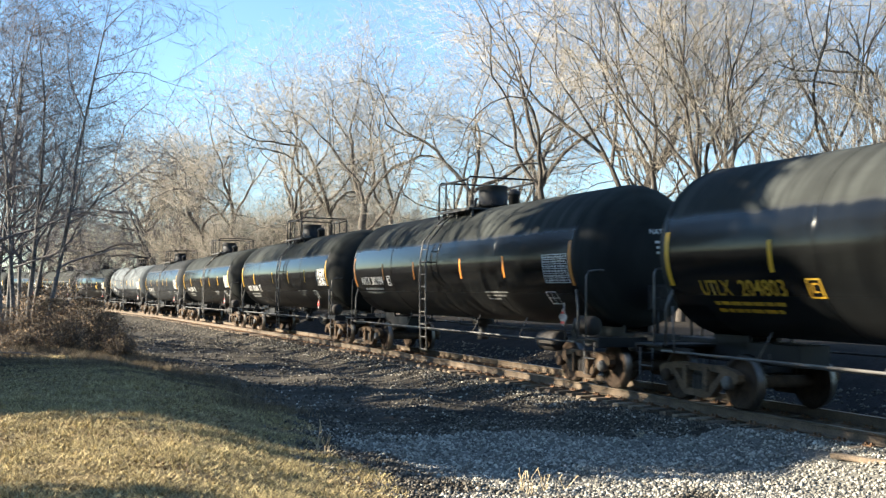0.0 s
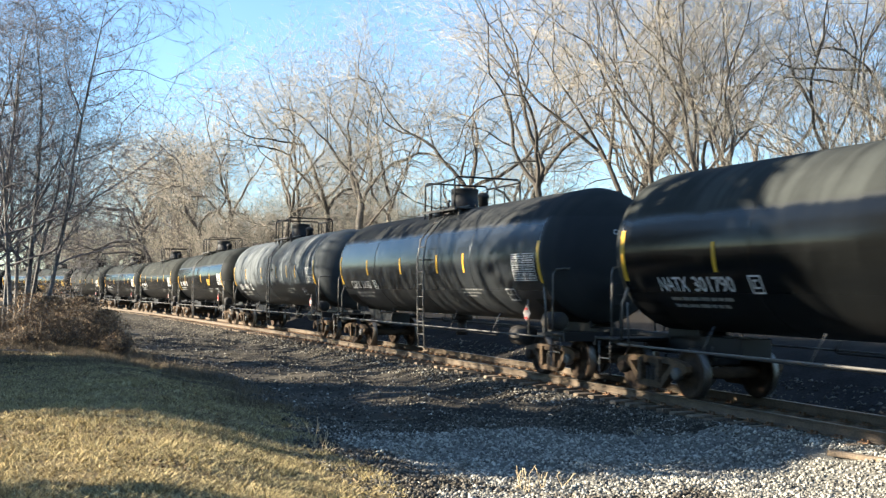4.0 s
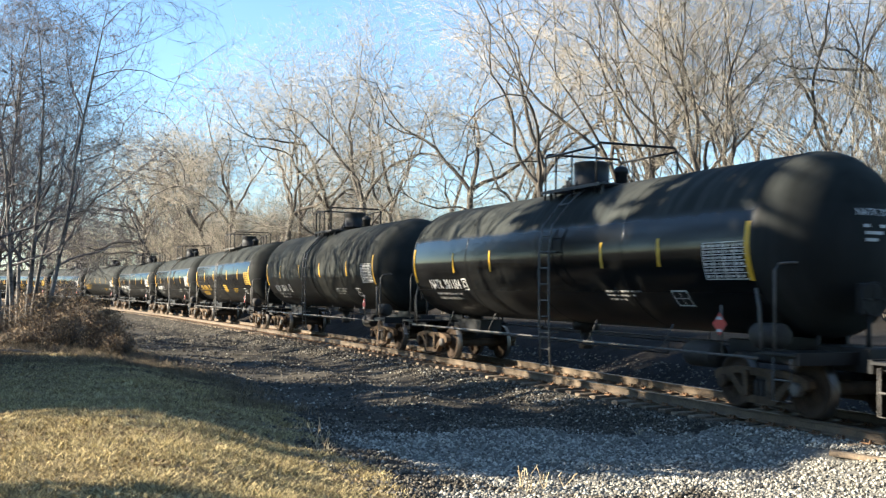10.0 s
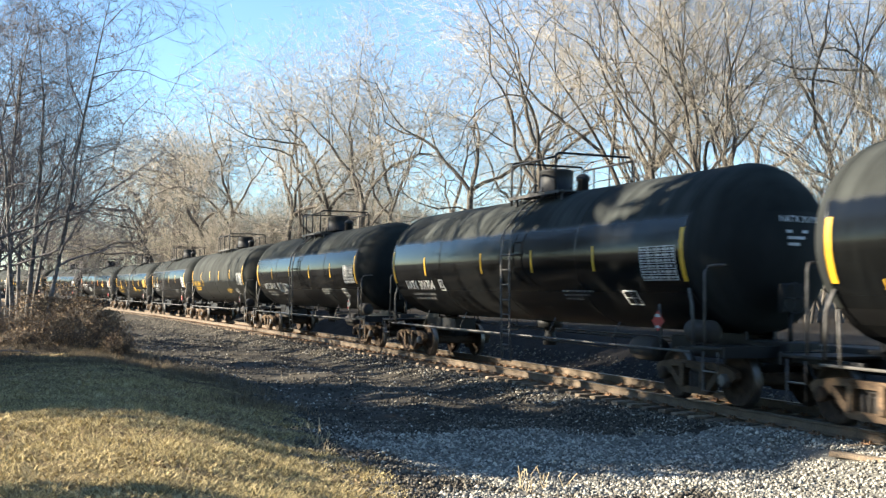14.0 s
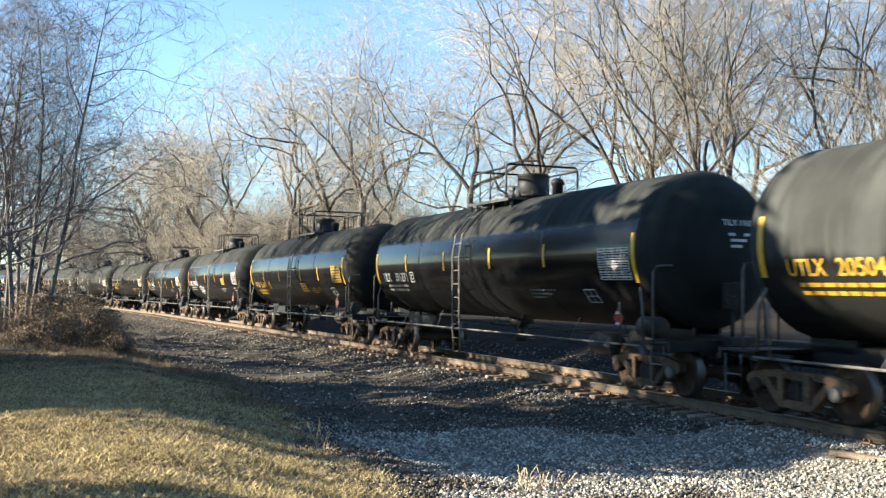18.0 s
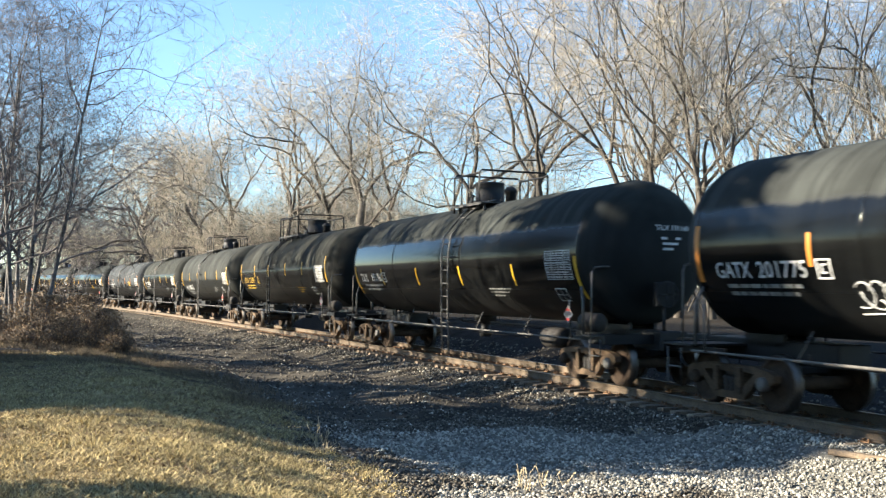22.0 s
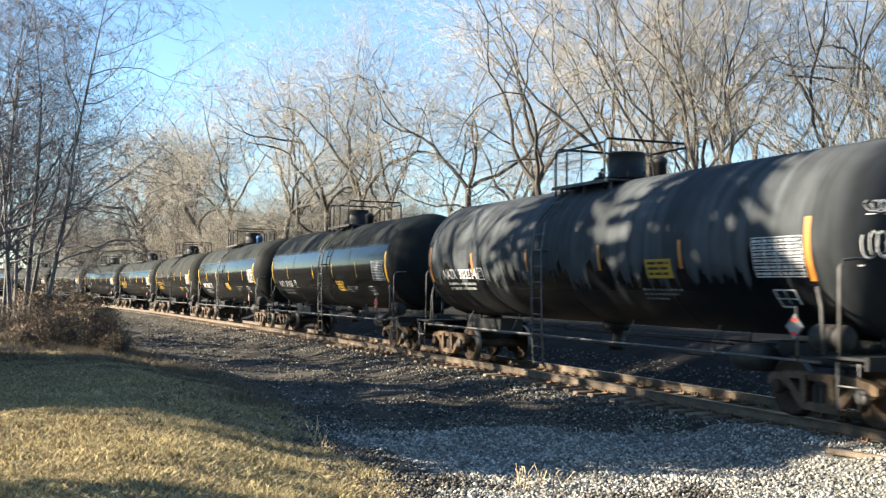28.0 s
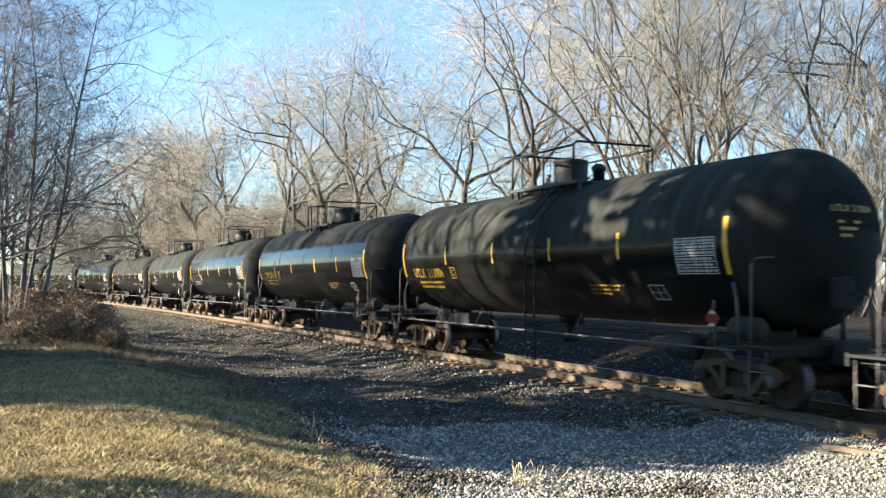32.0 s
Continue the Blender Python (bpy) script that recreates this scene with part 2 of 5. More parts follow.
M_BIRCH = mat("pale_bark", (0.21, 0.195, 0.18), 0.9, other=(0.03, 0.027, 0.025), scale=2.5, fine=14, bump=0.4, depth=0.01)
M_DKTWIG = mat("dark_twigs", (0.15, 0.135, 0.135), 0.95, other=(0.075, 0.067, 0.068), scale=0.8, fine=6, bump=0)
M_DIM = mat("brown_twigs", (0.17, 0.135, 0.10), 0.95, other=(0.085, 0.066, 0.05), scale=0.6, fine=6, bump=0)
M_LEAF = island("dead_leaves", (0.07, 0.046, 0.028), (0.36, 0.25, 0.145), 0.85, mid=(0.18, 0.122, 0.07))
M_BRUSH = island("brush_stems", (0.09, 0.065, 0.04), (0.28, 0.21, 0.135), 0.95, mid=(0.17, 0.13, 0.08))
M_CONIFER = island("conifer_needles", (0.012, 0.03, 0.012), (0.05, 0.09, 0.035), 0.8)
P_GLOSS = tank_paint("glossy_black_tank_paint", (0.0034, 0.0036, 0.0036), (0.052, 0.056, 0.052), 0.14, band=0.1, spec=0.26)
P_SATIN = tank_paint("satin_black_tank_paint", (0.0042, 0.0044, 0.0042), (0.064, 0.066, 0.058), 0.22, upper=2.95, dusty=0.85, band=0.12, spec=0.2)
P_MATTE = tank_paint("dull_dark_grey_tank_paint", (0.006, 0.0062, 0.0058), (0.068, 0.071, 0.065), 0.36, upper=2.45, dusty=0.85, band=0.12, low_dust=0.1, spec=0.12, drip=0.3)
P_GREY = tank_paint("weathered_blue_grey_tank_paint", (0.010, 0.012, 0.014), (0.165, 0.178, 0.18), 0.30, upper=2.2, dusty=0.95, band=0.12, spec=0.3, drip=0.5)
P_BLUE = tank_paint("dark_blue_grey_tank_paint", (0.014, 0.017, 0.020), (0.05, 0.05, 0.047), 0.25, upper=3.5, dusty=0.8, band=0.1, low_dust=0.2, spec=0.4)
P_DUSTY = tank_paint("dusty_black_tank_paint", (0.004, 0.0045, 0.005), (0.098, 0.105, 0.108), 0.18, upper=2.3, dusty=0.8, band=0.14, low_dust=0.0, spec=0.3, drip=1.3)
P_OLIVE = tank_paint("worn_olive_black_tank_paint", (0.0042, 0.0043, 0.0038), (0.056, 0.057, 0.05), 0.18, upper=2.75, dusty=0.85, band=0.15, low_dust=0.06, spec=0.2)


# ---- building blocks ----
def part(name, bm, material, parent=None, label=""):
    """Links a bmesh as one mesh object under a thing or a part."""
    me = bpy.data.meshes.new(name)
    bm.to_mesh(me)
    bm.free()
    for x in material if isinstance(material, (list, tuple)) else (material,):
        me.materials.append(x)
    ob = new(name, me)
    ob.parent = parent
    return tagged(ob, label)


def mesh_of(name, verts, faces, material, smooth=False):
    me = bpy.data.meshes.new(name)
    me.from_pydata(verts, [], faces)
    me.materials.append(material)
    if smooth:
        me.polygons.foreach_set("use_smooth", [True] * len(me.polygons))
    me.update()
    return me


def box(bm, x0, x1, y0, y1, z0, z1, bevel=0.0):
    r = bmesh.ops.create_cube(bm, size=1, matrix=Matrix.LocRotScale(((x0 + x1) / 2, (y0 + y1) / 2, (z0 + z1) / 2), None, (x1 - x0, y1 - y0, z1 - z0)))
    if bevel:
        edges = list({e for v in r["verts"] for e in v.link_edges})
        bmesh.ops.bevel(bm, geom=edges, offset=bevel, segments=1, affect="EDGES")
    return bm


def rod(bm, pts, r, n=6, cap=True):
    """A round bar along a line of points."""
    pts = [Vector(q) for q in pts]
    rings = []
    for i, q in enumerate(pts):
        d = (pts[min(i + 1, len(pts) - 1)] - pts[max(i - 1, 0)]).normalized()
        a = d.cross(Vector((0, 0, 1)) if abs(d.z) < 0.9 else Vector((1, 0, 0))).normalized()
        b = d.cross(a)
        rings.append([bm.verts.new(q + (a * math.cos(6.2832 * k / n) + b * math.sin(6.2832 * k / n)) * r) for k in range(n)])
    for p, q in zip(rings, rings[1:]):
        for k in range(n):
            f = bm.faces.new((p[k], p[(k + 1) % n], q[(k + 1) % n], q[k]))
            f.smooth = True
    if cap:
        bm.faces.new(rings[0][::-1])
        bm.faces.new(rings[-1])
    return bm


def lathe(bm, profile, n, axis="x", centre=(0, 0, 0), smooth=True, mats=None):
    """Turns (along, radius) pairs round an axis."""
    rings = []
    for a, r in profile:
        ring = []
        for k in range(n):
            c, s = math.cos(6.2832 * k / n), math.sin(6.2832 * k / n)
            q = {"x": (a, r * c, r * s), "y": (r * c, a, r * s), "z": (r * c, r * s, a)}[axis]
            ring.append(bm.verts.new(Vector(q) + Vector(centre)))
        rings.append(ring)
    for i, (p, q) in enumerate(zip(rings, rings[1:])):
        for k in range(n):
            f = bm.faces.new((p[k], p[(k + 1) % n], q[(k + 1) % n], q[k]))
            f.smooth = smooth
            if mats:
                f.material_index = mats[i]
    bm.faces.new(rings[0])
    bm.faces.new(rings[-1])
    bmesh.ops.recalc_face_normals(bm, faces=bm.faces)
    return bm


# ---- the line of the track, and the lie of the land ----
def track(s):
    """Centre of the track, s metres up the line from abreast of the camera: place and heading of travel."""
    m, u = min(max(s - 10, 0), 66), min(max(s - 76, 0), 84)
    over = max(s - 160, 0)
    y, dy = 12.090 - 0.000247 * m * m + 1.5e-6 * m ** 3, -0.000494 * m + 1.5e-6 * 3 * m * m
    y, dy = y + dy * u - 0.00141 * u * u, dy - 0.00282 * u      # the bend begins
    m, u = min(max(s - 10, 0), 52), min(max(s - 62, 0), 98)
    z, dz = 0.00563 * min(s, 62) - 7.6e-5 * m * m, 0.00563 - 1.52e-4 * m
    z, dz = z + dz * u + 6e-5 * u * u, dz + 1.2e-4 * u
    return Vector((-s, y + dy * over, z + dz * over)), dy, dz


def along(s):
    """The same for a way of s metres measured on the rails: how far up the line that is."""
    u = min(max(s - 76, 0), 84)
    return s - ((.013 + .00282 * u) ** 3 - .013 ** 3) / .0169 - max(s - 160, 0) * .031


def smooth(a, b, x):
    x = min(max((x - a) / (b - a), 0), 1)
    return x * x * (3 - 2 * x)


def lawn_edge(x):
    return 3.2 + 0.4 * smooth(-15, -10, x) + 1.1 * smooth(-9, -20, x) - 0.8 * smooth(-22, -32, x) + 0.18 * noise.noise((x * 0.5, 3.1, 0))


def land(x, y):
    """Height of the ground."""
    c, _, _ = track(-x)
    d = c.y - y                      # metres from the centre of the track, towards the camera
    base = c.z
    if d < 0:
        # the rise beyond the track is added to hide sunlit ground behind it
        bed = -0.27 - 0.5 * smooth(1.5, 3.2, -d) + 1.3 * smooth(3.6, 8.5, -d) + 0.8 * smooth(14, 45, -d)
    else:
        bed = -0.27 - 0.22 * smooth(1.5, 3.0, d)
        bed += 0.10 * smooth(3.2, 4.6, d) - 0.06 * smooth(4.8, 6.5, d)
        bed += 0.20 * smooth(5.5, 8.6, d)
    if 0.7 < d < 2.0:
        bed += 0.075 * smooth(-17, -12.5, x) * smooth(.7, .85, d) * smooth(2.0, 1.5, d)
    lawn = 0.36 - 0.004 * max(-x - 10, 0)
    edge = lawn_edge(x)
    w = smooth(edge + 0.25, edge - 2.6, y) * smooth(-105, -80, x)
    z = (base + bed) * (1 - w) + lawn * w
    if d > 1.7:
        z += 0.05 * noise.noise((x * 0.6, y * 0.6, 0)) * (1 - w * 0.6)
        z += 0.035 * noise.noise((x * 1.7, y * 1.7, 5)) * (1 - w)
        z += 0.15 * smooth(-13, -20, x) * noise.noise((x * 0.75, y * 0.55, 8)) * (1 - w) * smooth(1.7, 2.8, d)
        z += 0.07 * smooth(-14, -19, x) * noise.noise((x * 1.9, y * 1.3, 2)) * (1 - w) * smooth(1.7, 3.2, d)
    return z


def pale(x, y):
    """Where fresh pale gravel was spread: a patch by the lawn's end, and all the near side of the track."""
    d, r = FW.x * x + FW.y * y, RT.x * x + RT.y * y
    n = .9 * noise.noise((x * .55, y * .55, 3)) + .35 * noise.noise((x * 2.1, y * 2.1, 1))
    a = min(1 - math.hypot((r - 1.6) / 3.4, (d - 14.8) / 3.0), (d - 15.6 + 1.45 * (r + 1.6)) / 2) + .3 * n
    b = (12.0 - d) / 1.2 + .5 * n if r > .15 + .6 * n else -1
    b = max(b, (r - 3.2) / .8 + .5 * n if d < 17 else -1)
    return smooth(-.12, .16, max(a, min(b, 1)))


def plain(xs, ys):
    vs = [(x, y, land(x, y)) for y in ys for x in xs]
    nx = len(xs)
    fs = [(j * nx + i, j * nx + i + 1, (j + 1) * nx + i + 1, (j + 1) * nx + i) for j in range(len(ys) - 1) for i in range(nx - 1)]
    return vs, fs


def ticks(stops):
    out = []
    for a, b, step in stops:
        n = max(1, round((b - a) / step))
        out += [a + (b - a) * i / n for i in range(n)]
    return out + [stops[-1][1]]


xs = ticks([(-1500, -300, 150), (-300, -110, 12), (-110, -80, 1.6), (-80, -45, 0.5), (-45, 4, 0.28), (4, 40, 1.5), (40, 300, 20), (300, 1500, 150)])
ys = ticks([(-1500, -200, 150), (-200, -20, 12), (-20, -2, 1.0), (-2, 18, 0.28), (18, 40, 1.2), (40, 200, 12), (200, 1500, 150)])
vs, fs = plain(xs, ys)
me = mesh_of("ground", vs, fs, M_GROUND, True)
me.materials.append(M_LAWN)
me.materials.append(M_FIELD)
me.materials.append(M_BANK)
me.materials.append(M_PALE)
me.materials.append(M_SHADE_STREAKS)
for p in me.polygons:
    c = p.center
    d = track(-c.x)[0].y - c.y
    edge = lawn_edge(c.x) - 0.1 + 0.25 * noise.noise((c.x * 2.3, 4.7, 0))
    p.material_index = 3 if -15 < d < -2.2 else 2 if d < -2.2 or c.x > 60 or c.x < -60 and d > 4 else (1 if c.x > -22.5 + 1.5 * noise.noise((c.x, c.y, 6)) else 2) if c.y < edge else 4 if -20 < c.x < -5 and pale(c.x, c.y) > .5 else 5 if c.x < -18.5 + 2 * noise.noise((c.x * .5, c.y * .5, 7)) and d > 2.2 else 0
ground = tagged(new("ground", me), "dry lawn and grey gravel falling gently to the railway", "ground", kind="structure")

# ---- the track ----
railway = tagged(new("railway_track"), "single railway track of rusty rails on weathered wooden ties", "railway", kind="structure")


def rail_mesh(off):
    prof = [(-.068, -.172), (.068, -.172), (.068, -.158), (.012, -.14), (.012, -.045), (.036, -.032), (.036, -.006), (.026, 0), (-.026, 0), (-.036, -.006), (-.036, -.032), (-.012, -.045), (-.012, -.14), (-.068, -.158)]
    vs, fs, mi = [], [], []
    stops = ticks([(-60, 20, 20), (20, 110, 2.5), (110, 220, 10)])
    for i, s in enumerate(stops):
        c, dy, _ = track(s)
        nrm = Vector((dy, 1, 0)).normalized()
        for a, b in prof:
            vs.append(c + nrm * (off + a) + Vector((0, 0, b)))
        if i:
            k, n = len(prof) * i, len(prof)
            for j in range(n):
                fs.append((k + j, k + (j + 1) % n, k - n + (j + 1) % n, k - n + j))
                mi.append(1 if j in (6, 7, 8) else 0)
    m = mesh_of("rail", vs, fs, M_RAIL)
    m.materials.append(M_HEAD)
    m.polygons.foreach_set("material_index", mi)
    return m


for off in (-.753, .753):
    r = new("rail", rail_mesh(off))
    r.parent = railway
rng = random.Random(4)
tie_meshes = []
for k in range(5):
    bm = bmesh.new()
    w, h = 0.115 + rng.uniform(-.012, .012), 0.17
    box(bm, -w, w, -1.3 + rng.uniform(-.05, .05), 1.3 + rng.uniform(-.05, .05), -h, 0, 0.015)
    for v in bm.verts:
        v.co += Vector((rng.uniform(-.008, .008), rng.uniform(-.015, .015), rng.uniform(-.01, .006)))
    m = bpy.data.meshes.new("tie")
    bm.to_mesh(m)
    bm.free()
    m.materials.append(M_TIE)
    tie_meshes.append(m)


def tie_pose(s):
    c, dy, dz = track(s)
    return Matrix.Translation(c + Vector((0, 0, -.19))) @ Matrix.Rotation(-math.atan(dy) + rng.uniform(-.02, .02), 4, "Z")


far_v, far_f, plate_v, plate_f = [], [], [], []
CUBE_F = [(0, 1, 3, 2), (4, 6, 7, 5), (0, 4, 5, 1), (2, 3, 7, 6), (0, 2, 6, 4), (1, 5, 7, 3)]


def brick(vs, fs, m, x, y, z, cx=0, cy=0, cz=0):
    k = len(vs)
    vs += [m @ Vector((cx + x * a, cy + y * b, cz + z * c)) for a in (-1, 1) for b in (-1, 1) for c in (-1, 1)]
    fs += [tuple(k + j for j in f) for f in CUBE_F]


s = -20.0
while s < 170:
    m = tie_pose(s)
    if 4 < s < 112:
        t = new("tie", rng.choice(tie_meshes))
        t.matrix_world = m
        t.parent = railway
    else:
        brick(far_v, far_f, m, .115, 1.3, .085, cz=-.085)
    if s < 90:
        for o in (-.753, .753):
            brick(plate_v, plate_f, m, .10, .17, .009, cy=o, cz=.009)
            for q in (-.11, .11):
                for e in (-.055, .055):
                    brick(plate_v, plate_f, m, .013, .018, .022, cx=e, cy=o + q, cz=.03)
    s += 0.50 + rng.uniform(-.03, .03)
for nm, v, f, mt in (("distant_ties", far_v, far_f, M_TIE), ("tie_plates", plate_v, plate_f, M_PLATE)):
    o = tagged(new(nm, mesh_of(nm, v, f, mt)), kind="stuff")
    o.parent = railway


# ---- the tank cars ----
R, ZC, HALF, HEAD = 1.52, 2.72, 7.5, 0.80
TC, CP = 7.15, 9.29           # truck centres and coupler faces from the car's middle


def skin(x, z, off=0.006):
    """A point on the tank's near side."""
    return Vector((x, -math.sqrt(max(R * R - (z - ZC) ** 2, 0.01)) - off, z))


def strip(bm, x0, x1, z0, z1, off=0.006, n=6, lean=0.0):
    """A thin band laid on the tank's near side."""
    prev = None
    for i in range(n + 1):
        z = z0 + (z1 - z0) * i / n
        sh = lean * i / n
        row = [bm.verts.new(skin(x0 + sh, z, off)), bm.verts.new(skin(x1 + sh, z, off)), bm.verts.new(skin(x1 + sh, z, off - .004)), bm.verts.new(skin(x0 + sh, z, off - .004))]
        if prev:
            for k in range(4):
                bm.faces.new((prev[k], prev[(k + 1) % 4], row[(k + 1) % 4], row[k]))
        else:
            bm.faces.new(row[::-1])
        prev = row
    bm.faces.new(prev)
    return bm


def bars(bm, x0, z1, rows, seed, h=0.05, gap=0.03, cell=0.22):
    """Lines of writing too small to read, as plain bars."""
    q = random.Random(seed)
    for i, w in enumerate(rows):
        z, x = z1 - i * (h + gap), x0
        while x < x0 + w:
            b = min(q.uniform(0.5, 1.3) * cell, x0 + w - x)
            if b > 0.03:
                strip(bm, x, x + b, z - h, z, 0.007, 1)
            x += b + 0.05
    return bm


def lettering(txt, x, z, size, off=0.008, width=1.0):
    """Letters painted on the tank's near side, from x, with the foot at z."""
    cu = bpy.data.curves.new("letters", "FONT")
    cu.body, cu.size, cu.resolution_u = txt, size / 0.7, 3
    cu.offset = size * 0.014
    ob = bpy.data.objects.new("letters", cu)
    me = bpy.data.meshes.new_from_object(ob)
    bpy.data.objects.remove(ob)
    bm = bmesh.new()
    bm.from_mesh(me)
    bpy.data.meshes.remove(me)
    bmesh.ops.remove_doubles(bm, verts=bm.verts, dist=0.0005)
    for v in bm.verts:
        v.co = skin(x + v.co.x * width, z + v.co.y, off)
    return bm


def scrawl(bm, x, z, w, h, seed, r=0.014):
    """Looping sprayed lines."""
    q = random.Random(seed)
    for k in range(5):
        cx, a, b, ph = x + w * (k + .5) / 5, w / 7 * q.uniform(.7, 1.3), h * q.uniform(.25, .5), q.uniform(0, 6)
        turns = q.uniform(.7, 1.3)
        rod(bm, [skin(cx + a * math.cos(ph + turns * 6.28 * i / 14) + i * .012, z + b * math.sin(ph + turns * 6.28 * i / 14), 0.006) for i in range(15)], r, 4)
    rod(bm, [skin(x, z - h * .6), skin(x + w * .8, z - h * .5)], r, 4)
    return bm


def wheelset():
    bm = bmesh.new()
    for sgn in (-1, 1):
        y = .75 * sgn
        prof = [(y - .075 * sgn, .12), (y - .075 * sgn, .17), (y - .02 * sgn, .2), (y + .0 * sgn, .37), (y - .07 * sgn, .385), (y - .075 * sgn, .485), (y - .045 * sgn, .485), (y - .03 * sgn, .463),
                (y + .065 * sgn, .452), (y + .07 * sgn, .385), (y + .03 * sgn, .37), (y + .03 * sgn, .2), (y + .09 * sgn, .15), (y + .09 * sgn, .12)]
        lathe(bm, prof, 26, "y", mats=[0, 0, 0, 0, 0, 1, 1, 1, 0, 0, 0, 0, 0])
    lathe(bm, [(-1.12, .07), (-1.12, .08), (-.9, .085), (-.8, .11), (.8, .11), (.9, .085), (1.12, .08), (1.12, .07)], 14, "y")
    # lug holes make the turning plain
    for sgn in (-1, 1):
        for k in range(3):
            a = 2.094 * k
            box(bm, math.cos(a) * .27 - .025, math.cos(a) * .27 + .025, .785 * sgn - .012, .785 * sgn + .012, math.sin(a) * .27 - .025, math.sin(a) * .27 + .025)
        for k in range(3):
            a = 2.094 * k
            box(bm, math.cos(a) * .055 - .015, math.cos(a) * .055 + .015, 1.12 * sgn - .02, 1.12 * sgn + .02, math.sin(a) * .055 - .015, math.sin(a) * .055 + .015)
    return bm


def side_frame(y):
    """Cast side frame of a freight bogie, with its window and spring nest."""
    bm = bmesh.new()
    t = .07
    outer = [(-1.14, .50), (-1.14, .60), (-1.02, .66), (-.62, .72), (.62, .72), (1.02, .66), (1.14, .60), (1.14, .50), (1.04, .44), (.78, .44), (.72, .50), (.44, .22), (.36, .16), (-.36, .16), (-.44, .22), (-.72, .50), (-.78, .44), (-1.04, .44)]
    holes = [[(-.66, .60), (-.38, .62), (-.36, .34)], [(.66, .60), (.36, .34), (.38, .62)], [(-.24, .28), (.24, .28), (.24, .60), (-.24, .60)]]
    loops = []
    for poly in [outer] + holes:
        vv = [bm.verts.new((x, y - t, z)) for x, z in poly]
        loops.append([bm.edges.new((vv[i], vv[(i + 1) % len(vv)])) for i in range(len(vv))])
    r = bmesh.ops.triangle_fill(bm, use_beauty=True, use_dissolve=False, edges=[e for q in loops for e in q])
    faces = [f for f in r["geom"] if isinstance(f, bmesh.types.BMFace)]
    ext = bmesh.ops.extrude_face_region(bm, geom=faces)
    for v in ext["geom"]:
        if isinstance(v, bmesh.types.BMVert):
            v.co.y += 2 * t
    for x in (-.30, .30):
        box(bm, x - .06, x + .06, y - .12, y + .12, .26, .68, .01)
    bmesh.ops.recalc_face_normals(bm, faces=bm.faces)
    return bm


def build_truck(car, x):
    bm = bmesh.new()
    box(bm, -.2, .2, -1.0, 1.0, .52, .68, .03)
    lathe(bm, [(.62, .05), (.62, .36), (.74, .36), (.74, .05)], 18, "z")
    for sgn in (-1, 1):
        box(bm, .42 * sgn - .05, .42 * sgn + .05, -.8, .8, .34, .44)
    tr = part("truck", bm, M_GRIME, car, "rusty two-axle freight truck")
    tr.location.x = x
    for y in (-1.0, 1.0):
        sf = part("side_frame", side_frame(y), M_TRUCK, tr)
        for a in (-.89, .89):
            part("bearing_cap", lathe(bmesh.new(), [(-.09, .05), (-.09, .095), (-.06, .115), (.05, .115), (.05, .05)] if y < 0 else [(-.05, .05), (-.05, .115), (.06, .115), (.09, .095), (.09, .05)], 16, "y", (a, y + (-.06 if y < 0 else .06), .457)), M_WHEEL if a < 0 else M_GREY, tr)
        bm = bmesh.new()
        for a in (-.13, 0, .13):
            prof = [(.27, .03)]
            for k in range(5):
                prof += [(.285 + k * .052, .062), (.31 + k * .052, .045)]
            lathe(bm, prof + [(.55, .03)], 8, "z", (a, y, 0))
        part("spring", bm, M_GRIME, tr)
    for a in (-.89, .89):
        ws = part("wheelset", wheelset(), [M_WHEEL, M_TREAD], tr, "steel wheelset with bright worn treads")
        ws.location = (a, 0, .457)
    return tr


def tank_profile():
    pr = [(-HALF - HEAD, .02)]
    for k in range(1, 13):
        a = 1.5708 * k / 12
        pr.append((-HALF - HEAD * math.cos(a), max(R * math.sin(a), .02)))
    left = pr[:]
    return left + [(-x, r) for x, r in left[::-1]]


def handrail(bm, x, sgn):
    """End rail that runs across the car from corner to corner."""
    pts = [(x, -1.42, .98), (x, -1.42, 2.28), (x + .03 * sgn, -1.36, 2.38), (x + .08 * sgn, -1.2, 2.40), (x + .08 * sgn, 1.2, 2.40), (x + .03 * sgn, 1.36, 2.38), (x, 1.42, 2.28), (x, 1.42, .98)]
    return rod(bm, pts, .022, 6)


